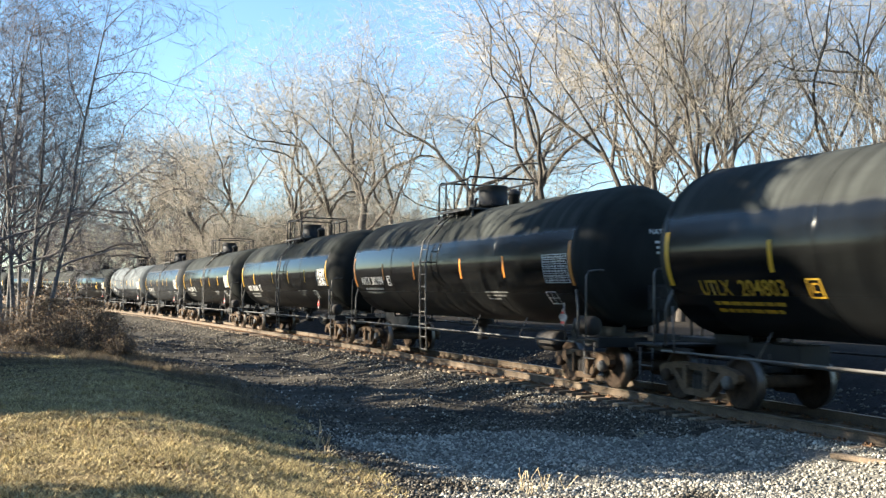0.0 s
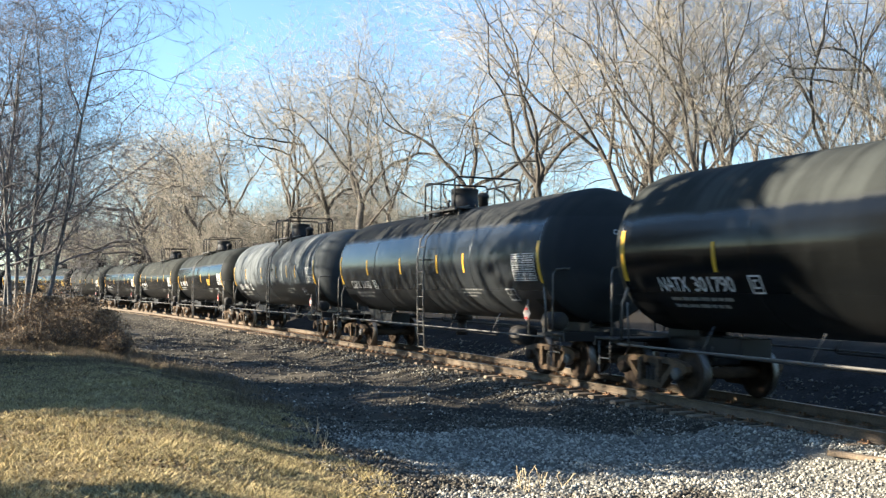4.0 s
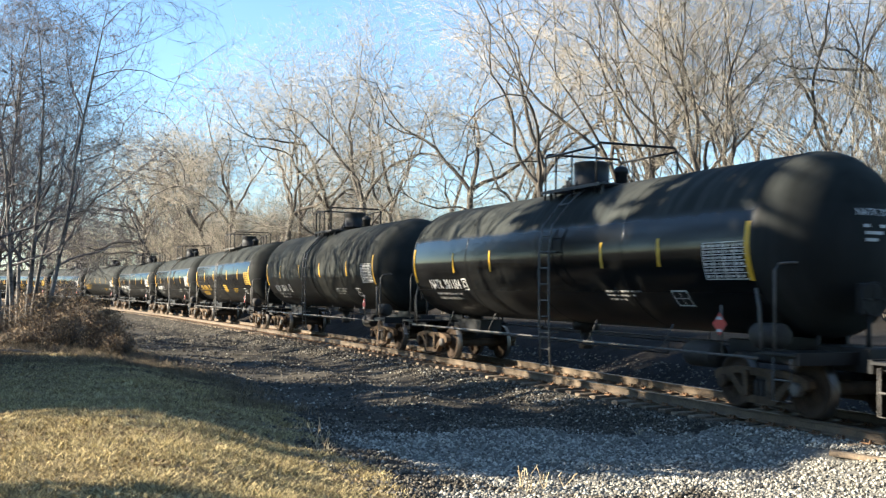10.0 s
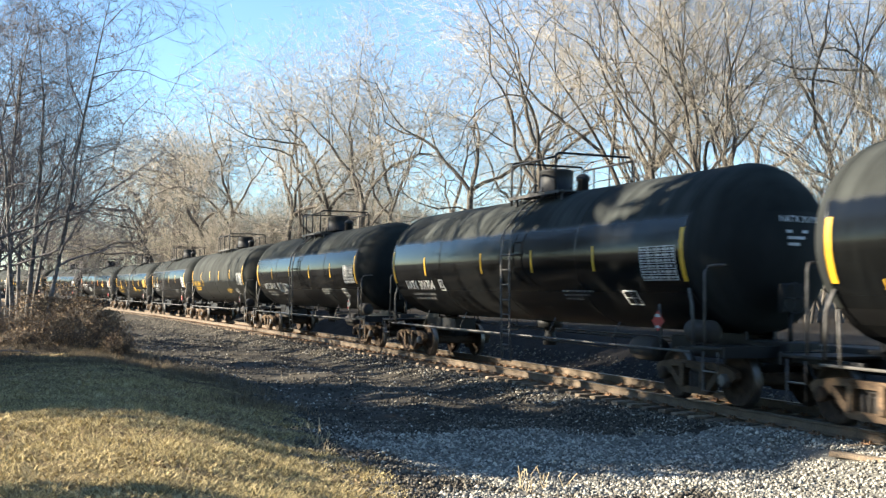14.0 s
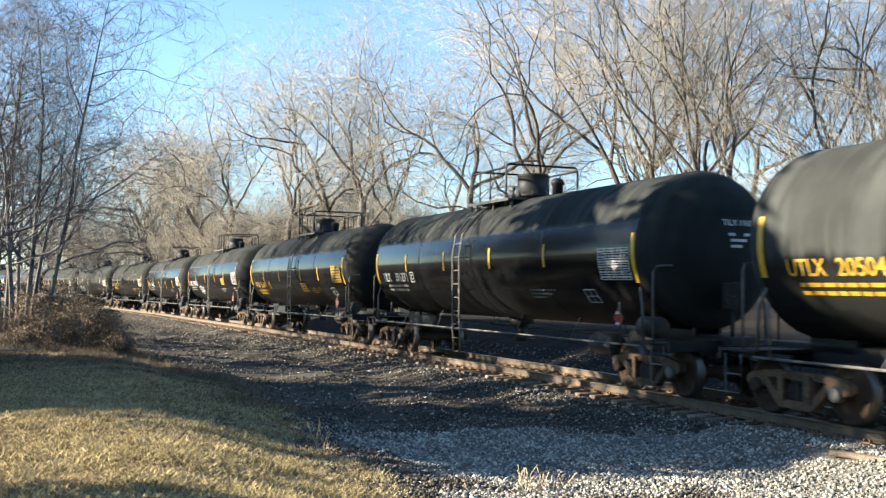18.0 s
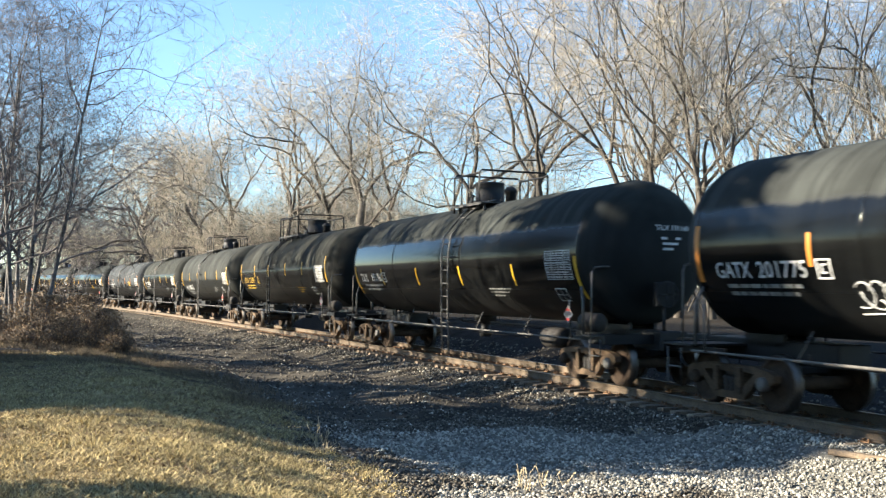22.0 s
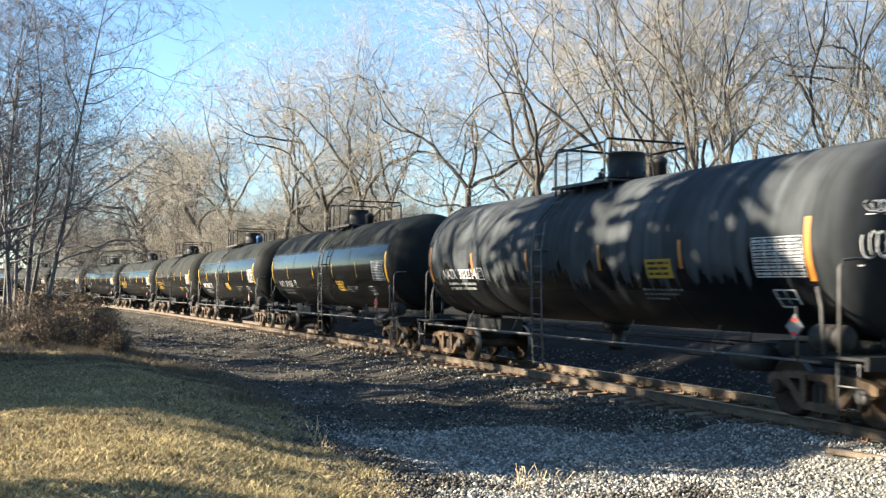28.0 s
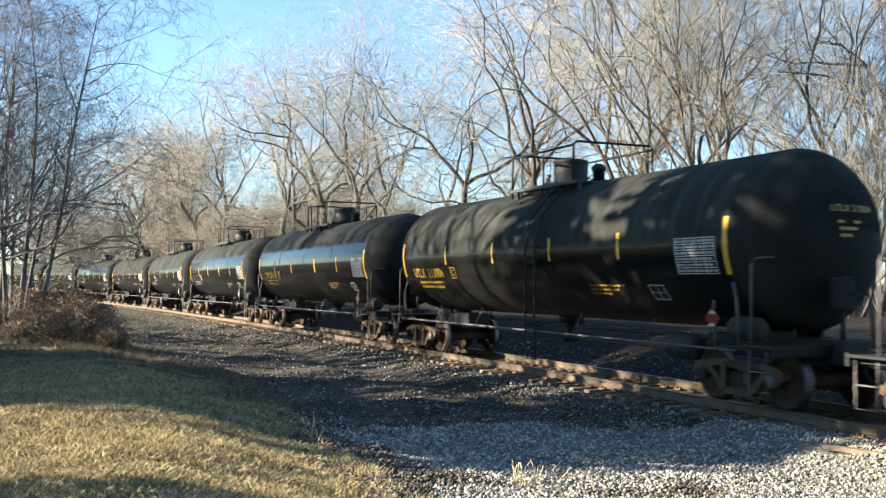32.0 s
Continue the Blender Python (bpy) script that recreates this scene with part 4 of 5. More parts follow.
ST = (-4.5, -1.6, 1.6, 4.4)
SPECS = [
    dict(text="NATX 302791", ink="w", paint=P_SATIN, look="black", stripes=(-4.5, -1.6, 1.6, 4.4), panel="w"),
    dict(text="UTLX 204803", tz=1.92, mz=-0.2, sz=0, ink="y", paint=P_GLOSS, look="black", stripes=(-4.67, -1.9, 1.8, 4.6), panel="y", ladder=-0.3, tag=0.55, tx=-6.62, bx=-3.84),
    dict(text="NATX 302934", tz=2.14, mz=-0.2, sz=0, ink="w", paint=P_GLOSS, look="black", stripes=(-4.51, -1.8, 1.62, 4.2), tape="o", ladder=-0.59, tx=-6.8, bx=-4.09, px=6.2, sx=6.0, pl=7.25, cage=(-1.11, 0.9), house=0.38, panel="w"),
    dict(text="NATX 301659", tz=1.94, mz=-0.23, sz=0.04, ink="w", paint=P_GLOSS, look="black", stripes=(-4.8, -1.06, 1.71, 4.38), ladder=0.69, tx=-6.53, bx=-3.94, px=6.1, sx=5.04, pl=6.74, cage=(-0.44, 1.9), house=0.0, panel="w"),
    dict(text="NATX 301790", tz=1.94, mz=-0.22, sz=0.04, ink="w", paint=P_GLOSS, look="black", stripes=(-4.63, -0.81, 1.9, 4.49), ladder=0.95, tx=-6.41, bx=-3.71, px=6.3, sx=5.58, pl=6.91, cage=(-0.21, 2.07), house=0.18, panel="w"),
    dict(text="CGTX 30930", tz=1.94, mz=-0.12, sz=0, ink="w", paint=P_BLUE, look="dark blue-grey", stripes=(-4.51, -1.4, 1.5, 3.3), tx=-6.49, bx=-4.04, ladder=0.73, cage=(-0.69, 1.5), house=-0.1, panel="w"),
    dict(text="CGTX 30941", tz=1.89, mz=-0.1, sz=0, ink="w", paint=P_GREY, look="weathered blue-grey", stripes=(-4.65, -1.37, 1.49, 3.3, 4.68), tx=-6.57, ladder=0.73, px=6.2, sx=5.1, pl=7.3, cage=(-0.69, 1.5), house=-0.1, panel="w"),
    dict(text="TILX 193228", tz=2.17, mz=-0.18, sz=-0.2, ink="w", paint=P_GLOSS, look="black", stripes=(-4.63, -1.72, 1.13, 4.02), tx=-6.77, bx=-4.15, ladder=-0.56, px=6.2, sx=5.31, tag=3.04, cage=(-1.02, 0.9), house=0.5, panel="w"),
    dict(text="TILX 196246", tz=2.16, mz=0, sz=0.16, ink="w", paint=P_SATIN, look="dull black", stripes=(-4.46, -1.35, 1.73, 4.48), tx=-6.69, bx=-4.0, cage=(0.04, 1.5), house=0.6, panel="w"),
    dict(text="NATX 301184", tz=1.95, mz=-0.1, sz=0.04, ink="w", paint=P_GLOSS, look="black", stripes=(-4.55, -2.26, 2.97, 4.95), tx=-6.49, bx=-4.06, ladder=0.89, px=6.25, sx=5.06, pl=6.79, cage=(-0.36, 1.9), house=0.0, panel="w"),
    dict(text="ADLX 500040", tz=1.84, mz=-0.1, sz=0, ink="w", paint=P_MATTE, look="dull dark grey", stripes=(-4.95, -1.81, 1.16, 4.57), tx=-6.47, bx=-3.88, ladder=-0.4, px=6.15, sx=5.04, pl=6.75, cage=(-1.15, 0.9), house=0.78, panel="w"),
    dict(text="UTLX 203806", tz=1.9, mz=-0.07, sz=0, ink="y", paint=P_GLOSS, look="black", stripes=(-4.66, -1.88, 1.99, 4.78), panel="y", tx=-6.51, bx=-3.73, ladder=-0.29, px=6.3, sx=5.47, pl=6.94, tag=0.55, cage=(-0.97, 1.37), house=0.56),
    dict(text="NATX 301704", tz=1.94, mz=-0.15, sz=0.04, ink="w", paint=P_GLOSS, look="black", stripes=(-4.84, -1.02, 1.71, 4.41), tx=-6.61, bx=-3.88, ladder=0.74, px=6.1, sx=5.21, pl=6.79, cage=(-0.34, 1.9), house=0.09, panel="w"),
    dict(text="NATX 301845", tz=1.94, mz=-0.12, sz=0.04, ink="w", paint=P_GLOSS, look="black", stripes=(-4.57, -1.5, 1.6, 4.5), tx=-6.41, bx=-3.78, graffiti=(-3.6, 2.0), ladder=-0.5, panel="w"),
    dict(text="UTLX 205041", tz=2.18, mz=-0.01, sz=0.08, ink="y", paint=P_MATTE, look="dull dark grey", stripes=(-4.36, -1.47, 1.21, 4.23), tx=-6.87, bx=-3.97, px=6.0, sx=5.03, pl=7.15, cage=(-1.56, 1.52), house=0.95, panel="w"),
    dict(text="TILX 196271", tz=2.15, mz=-0.05, sz=0, ink="w", paint=P_GLOSS, look="black", stripes=(-4.78, -1.88, 1.04, 3.86), tx=-6.9, bx=-4.42, ladder=-0.63, px=6.15, sx=5.25, cage=(-1.16, 0.9), house=0.4, panel="w"),
    dict(text="UTLX 204897", tz=1.96, mz=-0.25, sz=0, ink="y", paint=P_GLOSS, look="black", stripes=(-4.83, -1.93, 1.6, 4.19), panel="y", tx=-6.79, bx=-3.99, ladder=0.61, px=6.0, sx=5.4, tag=1.32, cage=(-0.47, 1.86), house=0.02),
    dict(text="GATX 201775", tz=2.15, mz=-0.18, sz=0, ink="w", paint=P_GLOSS, look="black", stripes=(-4.72, -1.51, 1.54, 4.17), tape="o", tx=-6.97, bx=-4.47, ladder=0.72, px=6.2, sx=6.11, pl=7.17, tag=3.25, graffiti=(-4.1, 1.9), cage=(-0.2, 1.5), house=0.06, panel="w"),
    dict(text="TILX 191160", tz=2.14, mz=-0.47, sz=-0.4, ink="w", paint=P_GLOSS, look="black", stripes=(-4.83, -1.8, 1.31, 4.44), tx=-6.93, bx=-4.67, ladder=0.83, px=6.1, sx=6.22, pl=7.25, cage=(-0.15, 1.5), house=0.0, panel="w"),
    dict(text="UTLX 212393", tz=2.16, mz=-0.04, sz=0.06, ink="y", paint=P_OLIVE, look="worn olive-black", stripes=(-4.37, -1.63, 1.44, 4.13), tx=-6.76, bx=-3.83, px=5.92, sx=5.01, pl=7.13, ladder=-0.9, cage=(-1.52, 1.55), house=0.94, panel="w"),
    dict(text="ADLX 500035", tz=1.86, mz=-0.1, sz=0, ink="w", paint=P_MATTE, look="dull dark grey", stripes=(-4.47, -1.63, 1.2, 4.73), tx=-6.42, ladder=-0.28, px=6.2, sx=5.24, pl=6.83, cage=(-1.07, 0.89), house=0.83, panel="w"),
    dict(text="TILX 193184", tz=2.17, mz=-0.15, sz=-0.2, ink="w", paint=P_SATIN, look="black", stripes=(-4.57, -1.7, 1.1, 4.0), tx=-6.65, bx=-4.18, ladder=-0.5, panel="w"),
    dict(text="NATX 303214", tz=2.16, mz=-0.18, sz=0, ink="w", paint=P_DUSTY, look="dusty black", stripes=(-4.62, -1.6, 1.54, 4.26), tape="o", tx=-6.6, bx=-4.21, px=6.18, sx=6.45, pl=7.2, tag=3.16, head_scrawl=1, ladder=-0.75, cage=(-1.17, 0.9), house=0.15, panel="w"),
    dict(text="NATX 301689", tz=1.93, mz=-0.23, sz=0, ink="w", paint=P_GLOSS, look="black", stripes=(-4.81, -0.96, 1.65, 4.39), tx=-6.58, bx=-3.9, ladder=0.72, px=6.05, sx=5.25, pl=6.71, tag=1.81, cage=(-0.39, 1.96), house=-0.05, panel="w"),
    dict(text="NATX 301630", tz=1.9, mz=-0.23, sz=0, cover=1, ink="w", paint=P_GLOSS, look="black", stripes=(-4.81, -1.96, 1.53, 4.87), tx=-6.52, bx=-3.89, ladder=-0.52, px=6.1, sx=5.09, pl=6.8, tag=0.27, cage=(-1.13, 1.15), house=0.48, panel="w"),
    dict(text="UTLX 213004", tz=2.1, mz=-0.05, sz=0.05, ink="y", paint=P_OLIVE, look="worn olive-black", stripes=(-4.27, -1.38, 1.47, 4.2), tx=-6.72, bx=-3.92, px=6.03, sx=4.93, pl=7.16, ladder=0.9, cage=(-1.34, 1.59), house=-0.3, panel="w"),
    dict(text="UTLX 204591", ink="y", paint=P_GLOSS, look="black", stripes=(-4.6, -1.8, 1.6, 4.4), panel="w"),
]
while len(SPECS) < 33:
    k = len(SPECS)
    SPECS.append(dict(text="", ink="w", panel="w", stripes=ST, paint=(P_GLOSS, P_SATIN, P_OLIVE)[k % 3], look="black"))


def car_pose(k, t):
    """The pose of the k-th car (0 is the first that passes) at t seconds."""
    s = FIRST + OFFSET.get(k, -.3) + PITCH * k - 7.5 - SPEED * t
    a, b = track(along(s + TC))[0], track(along(s - TC))[0]
    d = (b - a).normalized()
    side = Vector((0, 0, 1)).cross(d).normalized()
    up = d.cross(side)
    m = Matrix((d, side, up)).transposed().to_4x4()
    m.translation = (a + b) / 2
    return m


OFFSET = {-1: .3, 0: .36, 1: .15, 2: -.04, 3: .03, 4: -.25, 5: -.39, 6: -.47, 7: -.44, 8: -.59, 9: -.54, 10: -.33, 11: -.53, 12: -.31, 13: -.57, 14: -.69, 15: -.66,
          16: -.67, 17: -.23, 18: -.29, 19: -.16, 20: -.2, 21: -.38, 22: -.37, 23: -.22, 24: -.27}
base_car = build_car()
cars = []
for i, spec in enumerate(SPECS):
    k = i - 1
    car = base_car if i == 0 else copy_thing(base_car, Matrix())
    for o in car.children:
        if o.name.startswith(("tank", "weld_band")):
            o.material_slots[0].material = spec["paint"]
    cars.append((k, car, spec))
for k, car, spec in cars:
    markings(car, spec, 100 + k)
    words = [spec["look"], "tank car with", "yellow" if spec["ink"] == "y" else "white", "markings"]
    extra = ", sprayed scrawl" if spec.get("graffiti") or spec.get("head_scrawl") else ", yellow label" if spec.get("tag") is not None else ", side ladder" if spec.get("ladder") is not None else ""
    tagged(car, " ".join(words) + extra, "tank car", "train of tank cars")
    car.matrix_world = car_pose(k, 0)

# ---- trees ----
def grow(seed, height, girth, spread, stems=1, levels=4, lean=0.0, droop=0.0, clear=0.3, twig=1.0, sides=(7, 4, 3, 3), fork=(10, 8, 8, 6), reach=(.5, .8), rise=.07, sway=1.0, thin=1.0, straight=.10):
    """A bare tree: three lists of (points, radii) for stem, limbs and twigs."""
    q = random.Random(seed)
    out = [[], [], []]

    def branch(p, d, length, r, level, lift):
        n = 1 if level == levels else (8, 6, 4, 2, 1)[min(level, 4)]
        pts, rad = [p.copy()], [r]
        kink = (straight, 0.20, 0.26, 0.3, 0.3)[min(level, 4)] * (sway if level else 1)
        for i in range(n):
            d = (d + Vector((q.gauss(0, kink), q.gauss(0, kink), q.gauss(0, kink) + lift - droop * level * .04))).normalized()
            p = p + d * (length / n)
            pts.append(p.copy())
            rad.append(max(r * (1 - (i + 1) / n * (.8 if level else .94)), .004 if level > 2 else .007))
        out[0 if level == 0 else 1 if level < 3 else 2].append((pts, rad, sides[min(level, 3)]))
        if level >= levels:
            return
        kids = fork[min(level, 3)]
        if level >= 2:
            kids = int(kids * twig)
        for k in range(kids):
            f = clear + (1 - clear) * (k + q.uniform(.1, .9)) / kids if level == 0 else q.uniform(.2, 1)
            j = min(int(f * n), n - 1)
            b = pts[j].lerp(pts[j + 1], f * n - j)
            axis = (pts[j + 1] - pts[j]).normalized()
            side = axis.cross(Vector((q.gauss(0, 1), q.gauss(0, 1), q.gauss(0, 1)))).normalized()
            ang = q.uniform(.45, .95) * spread
            nd = (axis * math.cos(ang) + side * math.sin(ang)).normalized()
            ln = length * (q.uniform(*reach) if level == 0 else q.uniform(.38, .66)) * (1 - .45 * f if level == 0 else 1)
            branch(b, nd, ln, max(rad[j] * q.uniform(.4, .62) * thin, .005), level + 1, rise if level < 2 else .02)

    for k in range(stems):
        a = 6.2832 * k / max(stems, 1) + q.uniform(0, 1)
        o = Vector((math.cos(a), math.sin(a), 0)) * (.35 * (stems > 1))
        d = Vector((math.cos(a) * lean + q.gauss(0, .03), math.sin(a) * lean + q.gauss(0, .03), 1)).normalized()
        branch(o, d, height * q.uniform(.85, 1.0) * .82, girth * q.uniform(.75, 1), 0, .03)
    return out


def tubes(name, lines, material):
    vs, fs = [], []
    for pts, rad, n in lines:
        ring0 = None
        for i, p in enumerate(pts):
            d = (pts[min(i + 1, len(pts) - 1)] - pts[max(i - 1, 0)])
            a = Vector((d.y, -d.x, 0)) if abs(d.x) + abs(d.y) > 1e-4 else Vector((1, 0, 0))
            a.normalize()
            b = d.cross(a).normalized()
            k = len(vs)
            r = rad[i]
            if ring0 is not None and n == 3 and i == len(pts) - 1:
                vs.append((p.x, p.y, p.z))
                fs += [(ring0 + j, ring0 + (j + 1) % 3, k) for j in range(3)]
                break
            for j in range(n):
                c, s_ = math.cos(6.2832 * j / n) * r, math.sin(6.2832 * j / n) * r
                vs.append((p.x + a.x * c + b.x * s_, p.y + a.y * c + b.y * s_, p.z + a.z * c + b.z * s_))
            if ring0 is not None:
                for j in range(n):
                    fs.append((ring0 + j, ring0 + (j + 1) % n, k + (j + 1) % n, k + j))
            ring0 = k
    return mesh_of(name, vs, fs, material, True)


def tree_kind(name, material, twigs, limbs=None, **kw):
    a, b, c = grow(**kw)
    return [("trunk", tubes("trunk", a, material)), ("branchwork", tubes("branchwork", b, limbs or material)), ("crown", tubes("crown", c, twigs))]


def plant(kind, x, y, size, turn, label, name="tree", group="", lean=0.0):
    off = y - track(-x)[0].y           # keep the line clear
    if abs(off) < 6.5:
        y = track(-x)[0].y + math.copysign(6.5, off)
    t = new(name)
    for nm, me in kind:
        o = new(nm, me)
        o.parent = t
    t.matrix_world = Matrix.LocRotScale((x, y, land(x, y) - .1), None, None) @ Matrix.Rotation(lean, 4, -FW) @ Matrix.LocRotScale(None, Euler((0, 0, turn)), (size, size, size))
    return tagged(t, label, "tree", group)


def forked(seed, height, girth, splay=1.0, stems=1, lean=0.0, levels=6, wander=.2, lift=.09, side=(1, 2, 3, 3, 3, 2), bole=.30, droop=.0):
    """A bare tree whose boughs fork again and again: (points, radii, sides) of trunk, limbs and twigs."""
    q = random.Random(seed)
    out, fine = [[], [], []], (.02, .02, .015, .012, .009, .0065, .005)

    def shoot(p, d, length, r, level):
        n = (6, 6, 5, 3, 2, 1, 1, 1)[level]
        pts, rad = [p.copy()], [r]
        for i in range(n):
            w = wander * (.35 if level == 0 else 1.0 + .12 * level)
            rise = (.02, lift, lift, lift * .6, 0, 0, 0, 0)[level] - (droop if level > 1 else 0)
            d = (d + Vector((q.gauss(0, w), q.gauss(0, w), q.gauss(0, w) + rise))).normalized()
            p = p + d * (length / n)
            pts.append(p.copy())
            rad.append(max(r * (1 - .42 * (i + 1) / n), fine[level]))
        out[0 if level == 0 else 1 if level < 4 else 2].append((pts, rad, (9, 7, 5, 4, 3, 3, 3, 3)[level]))
        if level >= levels:
            return
        kids, turn = (3 if level == 0 else 2 if level < 3 else q.choice((2, 2, 3))), q.uniform(0, 6.28)
        across = d.cross(Vector((q.gauss(0, 1), q.gauss(0, 1), q.gauss(0, 1)))).normalized()
        for k in range(kids):
            ang = q.uniform(.3, .72) * splay
            away = Matrix.Rotation(turn + 6.2832 * k / kids + q.uniform(-.4, .4), 3, d) @ across
            shoot(p, (d * math.cos(ang) + away * math.sin(ang)).normalized(), length * q.uniform(.62, .86), max(rad[-1] * q.uniform(.62, .88), fine[level + 1]), level + 1)
        for k in range(side[level]):
            f = q.uniform(.55 if level == 0 else .22, .95)
            j = min(int(f * n), n - 1)
            b, axis = pts[j].lerp(pts[j + 1], f * n - j), (pts[j + 1] - pts[j]).normalized()
            away = axis.cross(Vector((q.gauss(0, 1), q.gauss(0, 1), q.gauss(0, 1)))).normalized()
            ang = q.uniform(.55, 1.15) * splay
            shoot(b, (axis * math.cos(ang) + away * math.sin(ang)).normalized(), length * q.uniform(.42, .72), max(rad[j] * q.uniform(.3, .5), fine[level + 1]), level + 1)

    for k in range(stems):
        a = 6.2832 * k / stems + q.uniform(0, 1)
        d = Vector((math.cos(a) * lean + q.gauss(0, .03), math.sin(a) * lean + q.gauss(0, .03), 1)).normalized()
        shoot(Vector((math.cos(a), math.sin(a), 0)) * (.4 * (stems > 1)), d, height * bole * q.uniform(.85, 1.1), girth * q.uniform(.8, 1), 0)
    return out


def forked_kind(bark, twigs, **kw):
    a, b, c = forked(**kw)
    return [("trunk", tubes("trunk", a, bark)), ("branchwork", tubes("branchwork", b, bark))] + ([("crown", tubes("crown", c, twigs))] if c else [])


OAK = [forked_kind(M_BARK, M_TWIG, seed=s, height=18, girth=g, splay=sp, wander=w, lift=li, side=(1, 2, 3, 2, 2, 1)) for s, g, sp, w, li in ((11, .30, 1.0, .20, .07), (12, .27, .92, .22, .09), (13, .28, 1.1, .2, .06), (14, .27, 1.0, .24, .08))]
FAN = [forked_kind(M_BARK, M_TWIG, seed=s, height=19, girth=.21, splay=.72, stems=3, lean=.16, wander=.15, lift=.10, side=(1, 2, 2, 2, 2, 1), bole=.33) for s in (22, 25)]
DARK = [forked_kind(M_DKBARK, M_DKTWIG, seed=s, height=12, girth=.18, splay=1.15, stems=2, lean=.25, wander=.17, lift=.02, droop=.05, side=(1, 2, 3, 2, 1, 0), levels=5, bole=.32) for s in (41, 42)]
POLE = [forked_kind(M_BARK, M_TWIG, seed=s, height=20, girth=.3, splay=.9, wander=.16, lift=.1, side=(2, 2, 2, 0), levels=3, bole=.4) for s in (16, 17, 18)]
SLIM = [tree_kind("slim", M_BIRCH, M_DKTWIG, M_DKTWIG, seed=s, height=h, girth=.115, spread=1.35, stems=1, droop=.06, clear=.2, twig=1.0, sides=(7, 4, 3, 3), fork=(20, 7, 5, 2), reach=(.26, .46), rise=.035, sway=.8, straight=.045) for s, h in ((21, 15), (22, 14), (23, 15), (24, 15))]
DIM = [tree_kind("dim", M_BARK, M_DIM, seed=s, height=7, girth=.09, spread=1.2, stems=3, lean=.3, clear=.12, levels=3, sides=(5, 3, 3, 3), fork=(9, 7, 7, 0)) for s in (33, 34)]
BUSHY = [tree_kind("bushy", M_BARK, M_TWIG, seed=s, height=6.5, girth=.07, spread=.95, stems=4, lean=.35, clear=.12, twig=1.0, levels=3, sides=(5, 3, 3, 3), fork=(8, 7, 6, 0)) for s in (31, 32)]

rng = random.Random(9)


def spot(px, d):
    """Ground point d metres off, px across the view."""
    p = EYE + d * (FW + RT * ((px - 784) / F_PX))
    return p.x, p.y


def tall(kind):
    z = sorted(v.co.z for v in kind[-1][1].vertices)
    return z[int(len(z) * .975)]


TALL = {id(k): tall(k) for k in OAK + FAN + DARK}


def rise(kind, px, d, top):
    """The size at which a tree of that kind reaches that high over the view's middle line, in the same units as px."""
    x, y = spot(px, d)
    return (EYE.z + d * (FW.z + top / F_PX) - land(x, y)) / TALL[id(kind)]


# the wood beyond the track: where each tree stands across the view, how far off, how high it shows, its kind and turn
WOOD = [(648, 66, 405, OAK[0], 0.4), (592, 74, 365, OAK[1], 2.0), (705, 72, 370, OAK[2], 4.4), (480, 76, 300, OAK[3], 1.1), (535, 90, 330, OAK[2], 5.0), (415, 92, 270, OAK[0], 3.0), (345, 98, 260, OAK[1], 1.3),
        (300, 110, 215, OAK[3], 3.9), (255, 116, 205, OAK[0], 5.2), (190, 124, 185, OAK[2], .6), (90, 190, 190, OAK[3], 1.9),
        (785, 66, 330, OAK[2], 1.0), (930, 76, 470, OAK[0], 5.6), (985, 56, 540, OAK[2], 3.7),
        (1100, 66, 560, OAK[1], 4.0), (1185, 54, 620, FAN[0], 2.9), (1270, 52, 620, FAN[1], .2),
        (1512, 58, 600, FAN[0], 4.2), (1640, 56, 600, OAK[1], 1.4)]
for px, d, top, kind, turn in WOOD:
    x, y = spot(px, d)
    plant(kind, x, y, rise(kind, px, d, top), turn, "tall bare deciduous tree with tan twigs in winter sun", group="bare trees beyond the track")
x, y = spot(872, 60)
plant(OAK[3], x, y, rise(OAK[3], 872, 60, 420), 2.1, "tall bare deciduous tree leaning over the line", group="bare trees beyond the track", lean=.22)
for i, px in enumerate((670, 920, 1150, 1330)):
    d = rng.uniform(92, 112)
    x, y = spot(px, d)
    plant(OAK[i % 4], x, y, rise(OAK[i % 4], px, d, min(240 + max(px - 700, 0) * .5, 440)), rng.uniform(0, 6.28), "tall bare deciduous tree with tan twigs in winter sun", group="bare trees beyond the track")
for px, d, top, k, turn in ((316, 112, 215, 0, .5), (245, 127, 200, 1, 2.4), (170, 150, 190, 0, 4.0)):
    x, y = spot(px, d)
    plant(DARK[k], x, y, rise(DARK[k], px, d, top), turn, "dark bare tree with arching drooping boughs", group="bare trees by the bend")
for i in range(34):
    x = -12 - i * 3.6
    c = track(-x)[0].y
    plant(BUSHY[i % 2], x + rng.uniform(-2, 2), c + rng.uniform(24, 40), rng.uniform(.8, 1.3), rng.uniform(0, 6.28), "leafless tan thicket of thin stems", "thicket", "thickets beyond the track")
for i in range(32):
    px, d = 295 + i * 13, rng.uniform(86, 112)
    x, y = spot(px + rng.uniform(-8, 8), d)
    plant((DIM if rng.random() < .15 else BUSHY)[i % 2], x, y, d * rng.uniform(.0125, .0165) * (1.35 if 540 < px < 700 else 1), rng.uniform(0, 6.28), "leafless tan thicket of thin stems", "thicket", "thickets under the trees")
for i in range(34):
    d = 96 + i * 3
    plant((DIM if rng.random() < .15 else BUSHY)[i % 2], -d, track(d)[0].y + rng.uniform(7, 16), d * rng.uniform(.0105, .0135), rng.uniform(0, 6.28), "leafless tan thicket of thin stems", "thicket", "thickets under the trees")
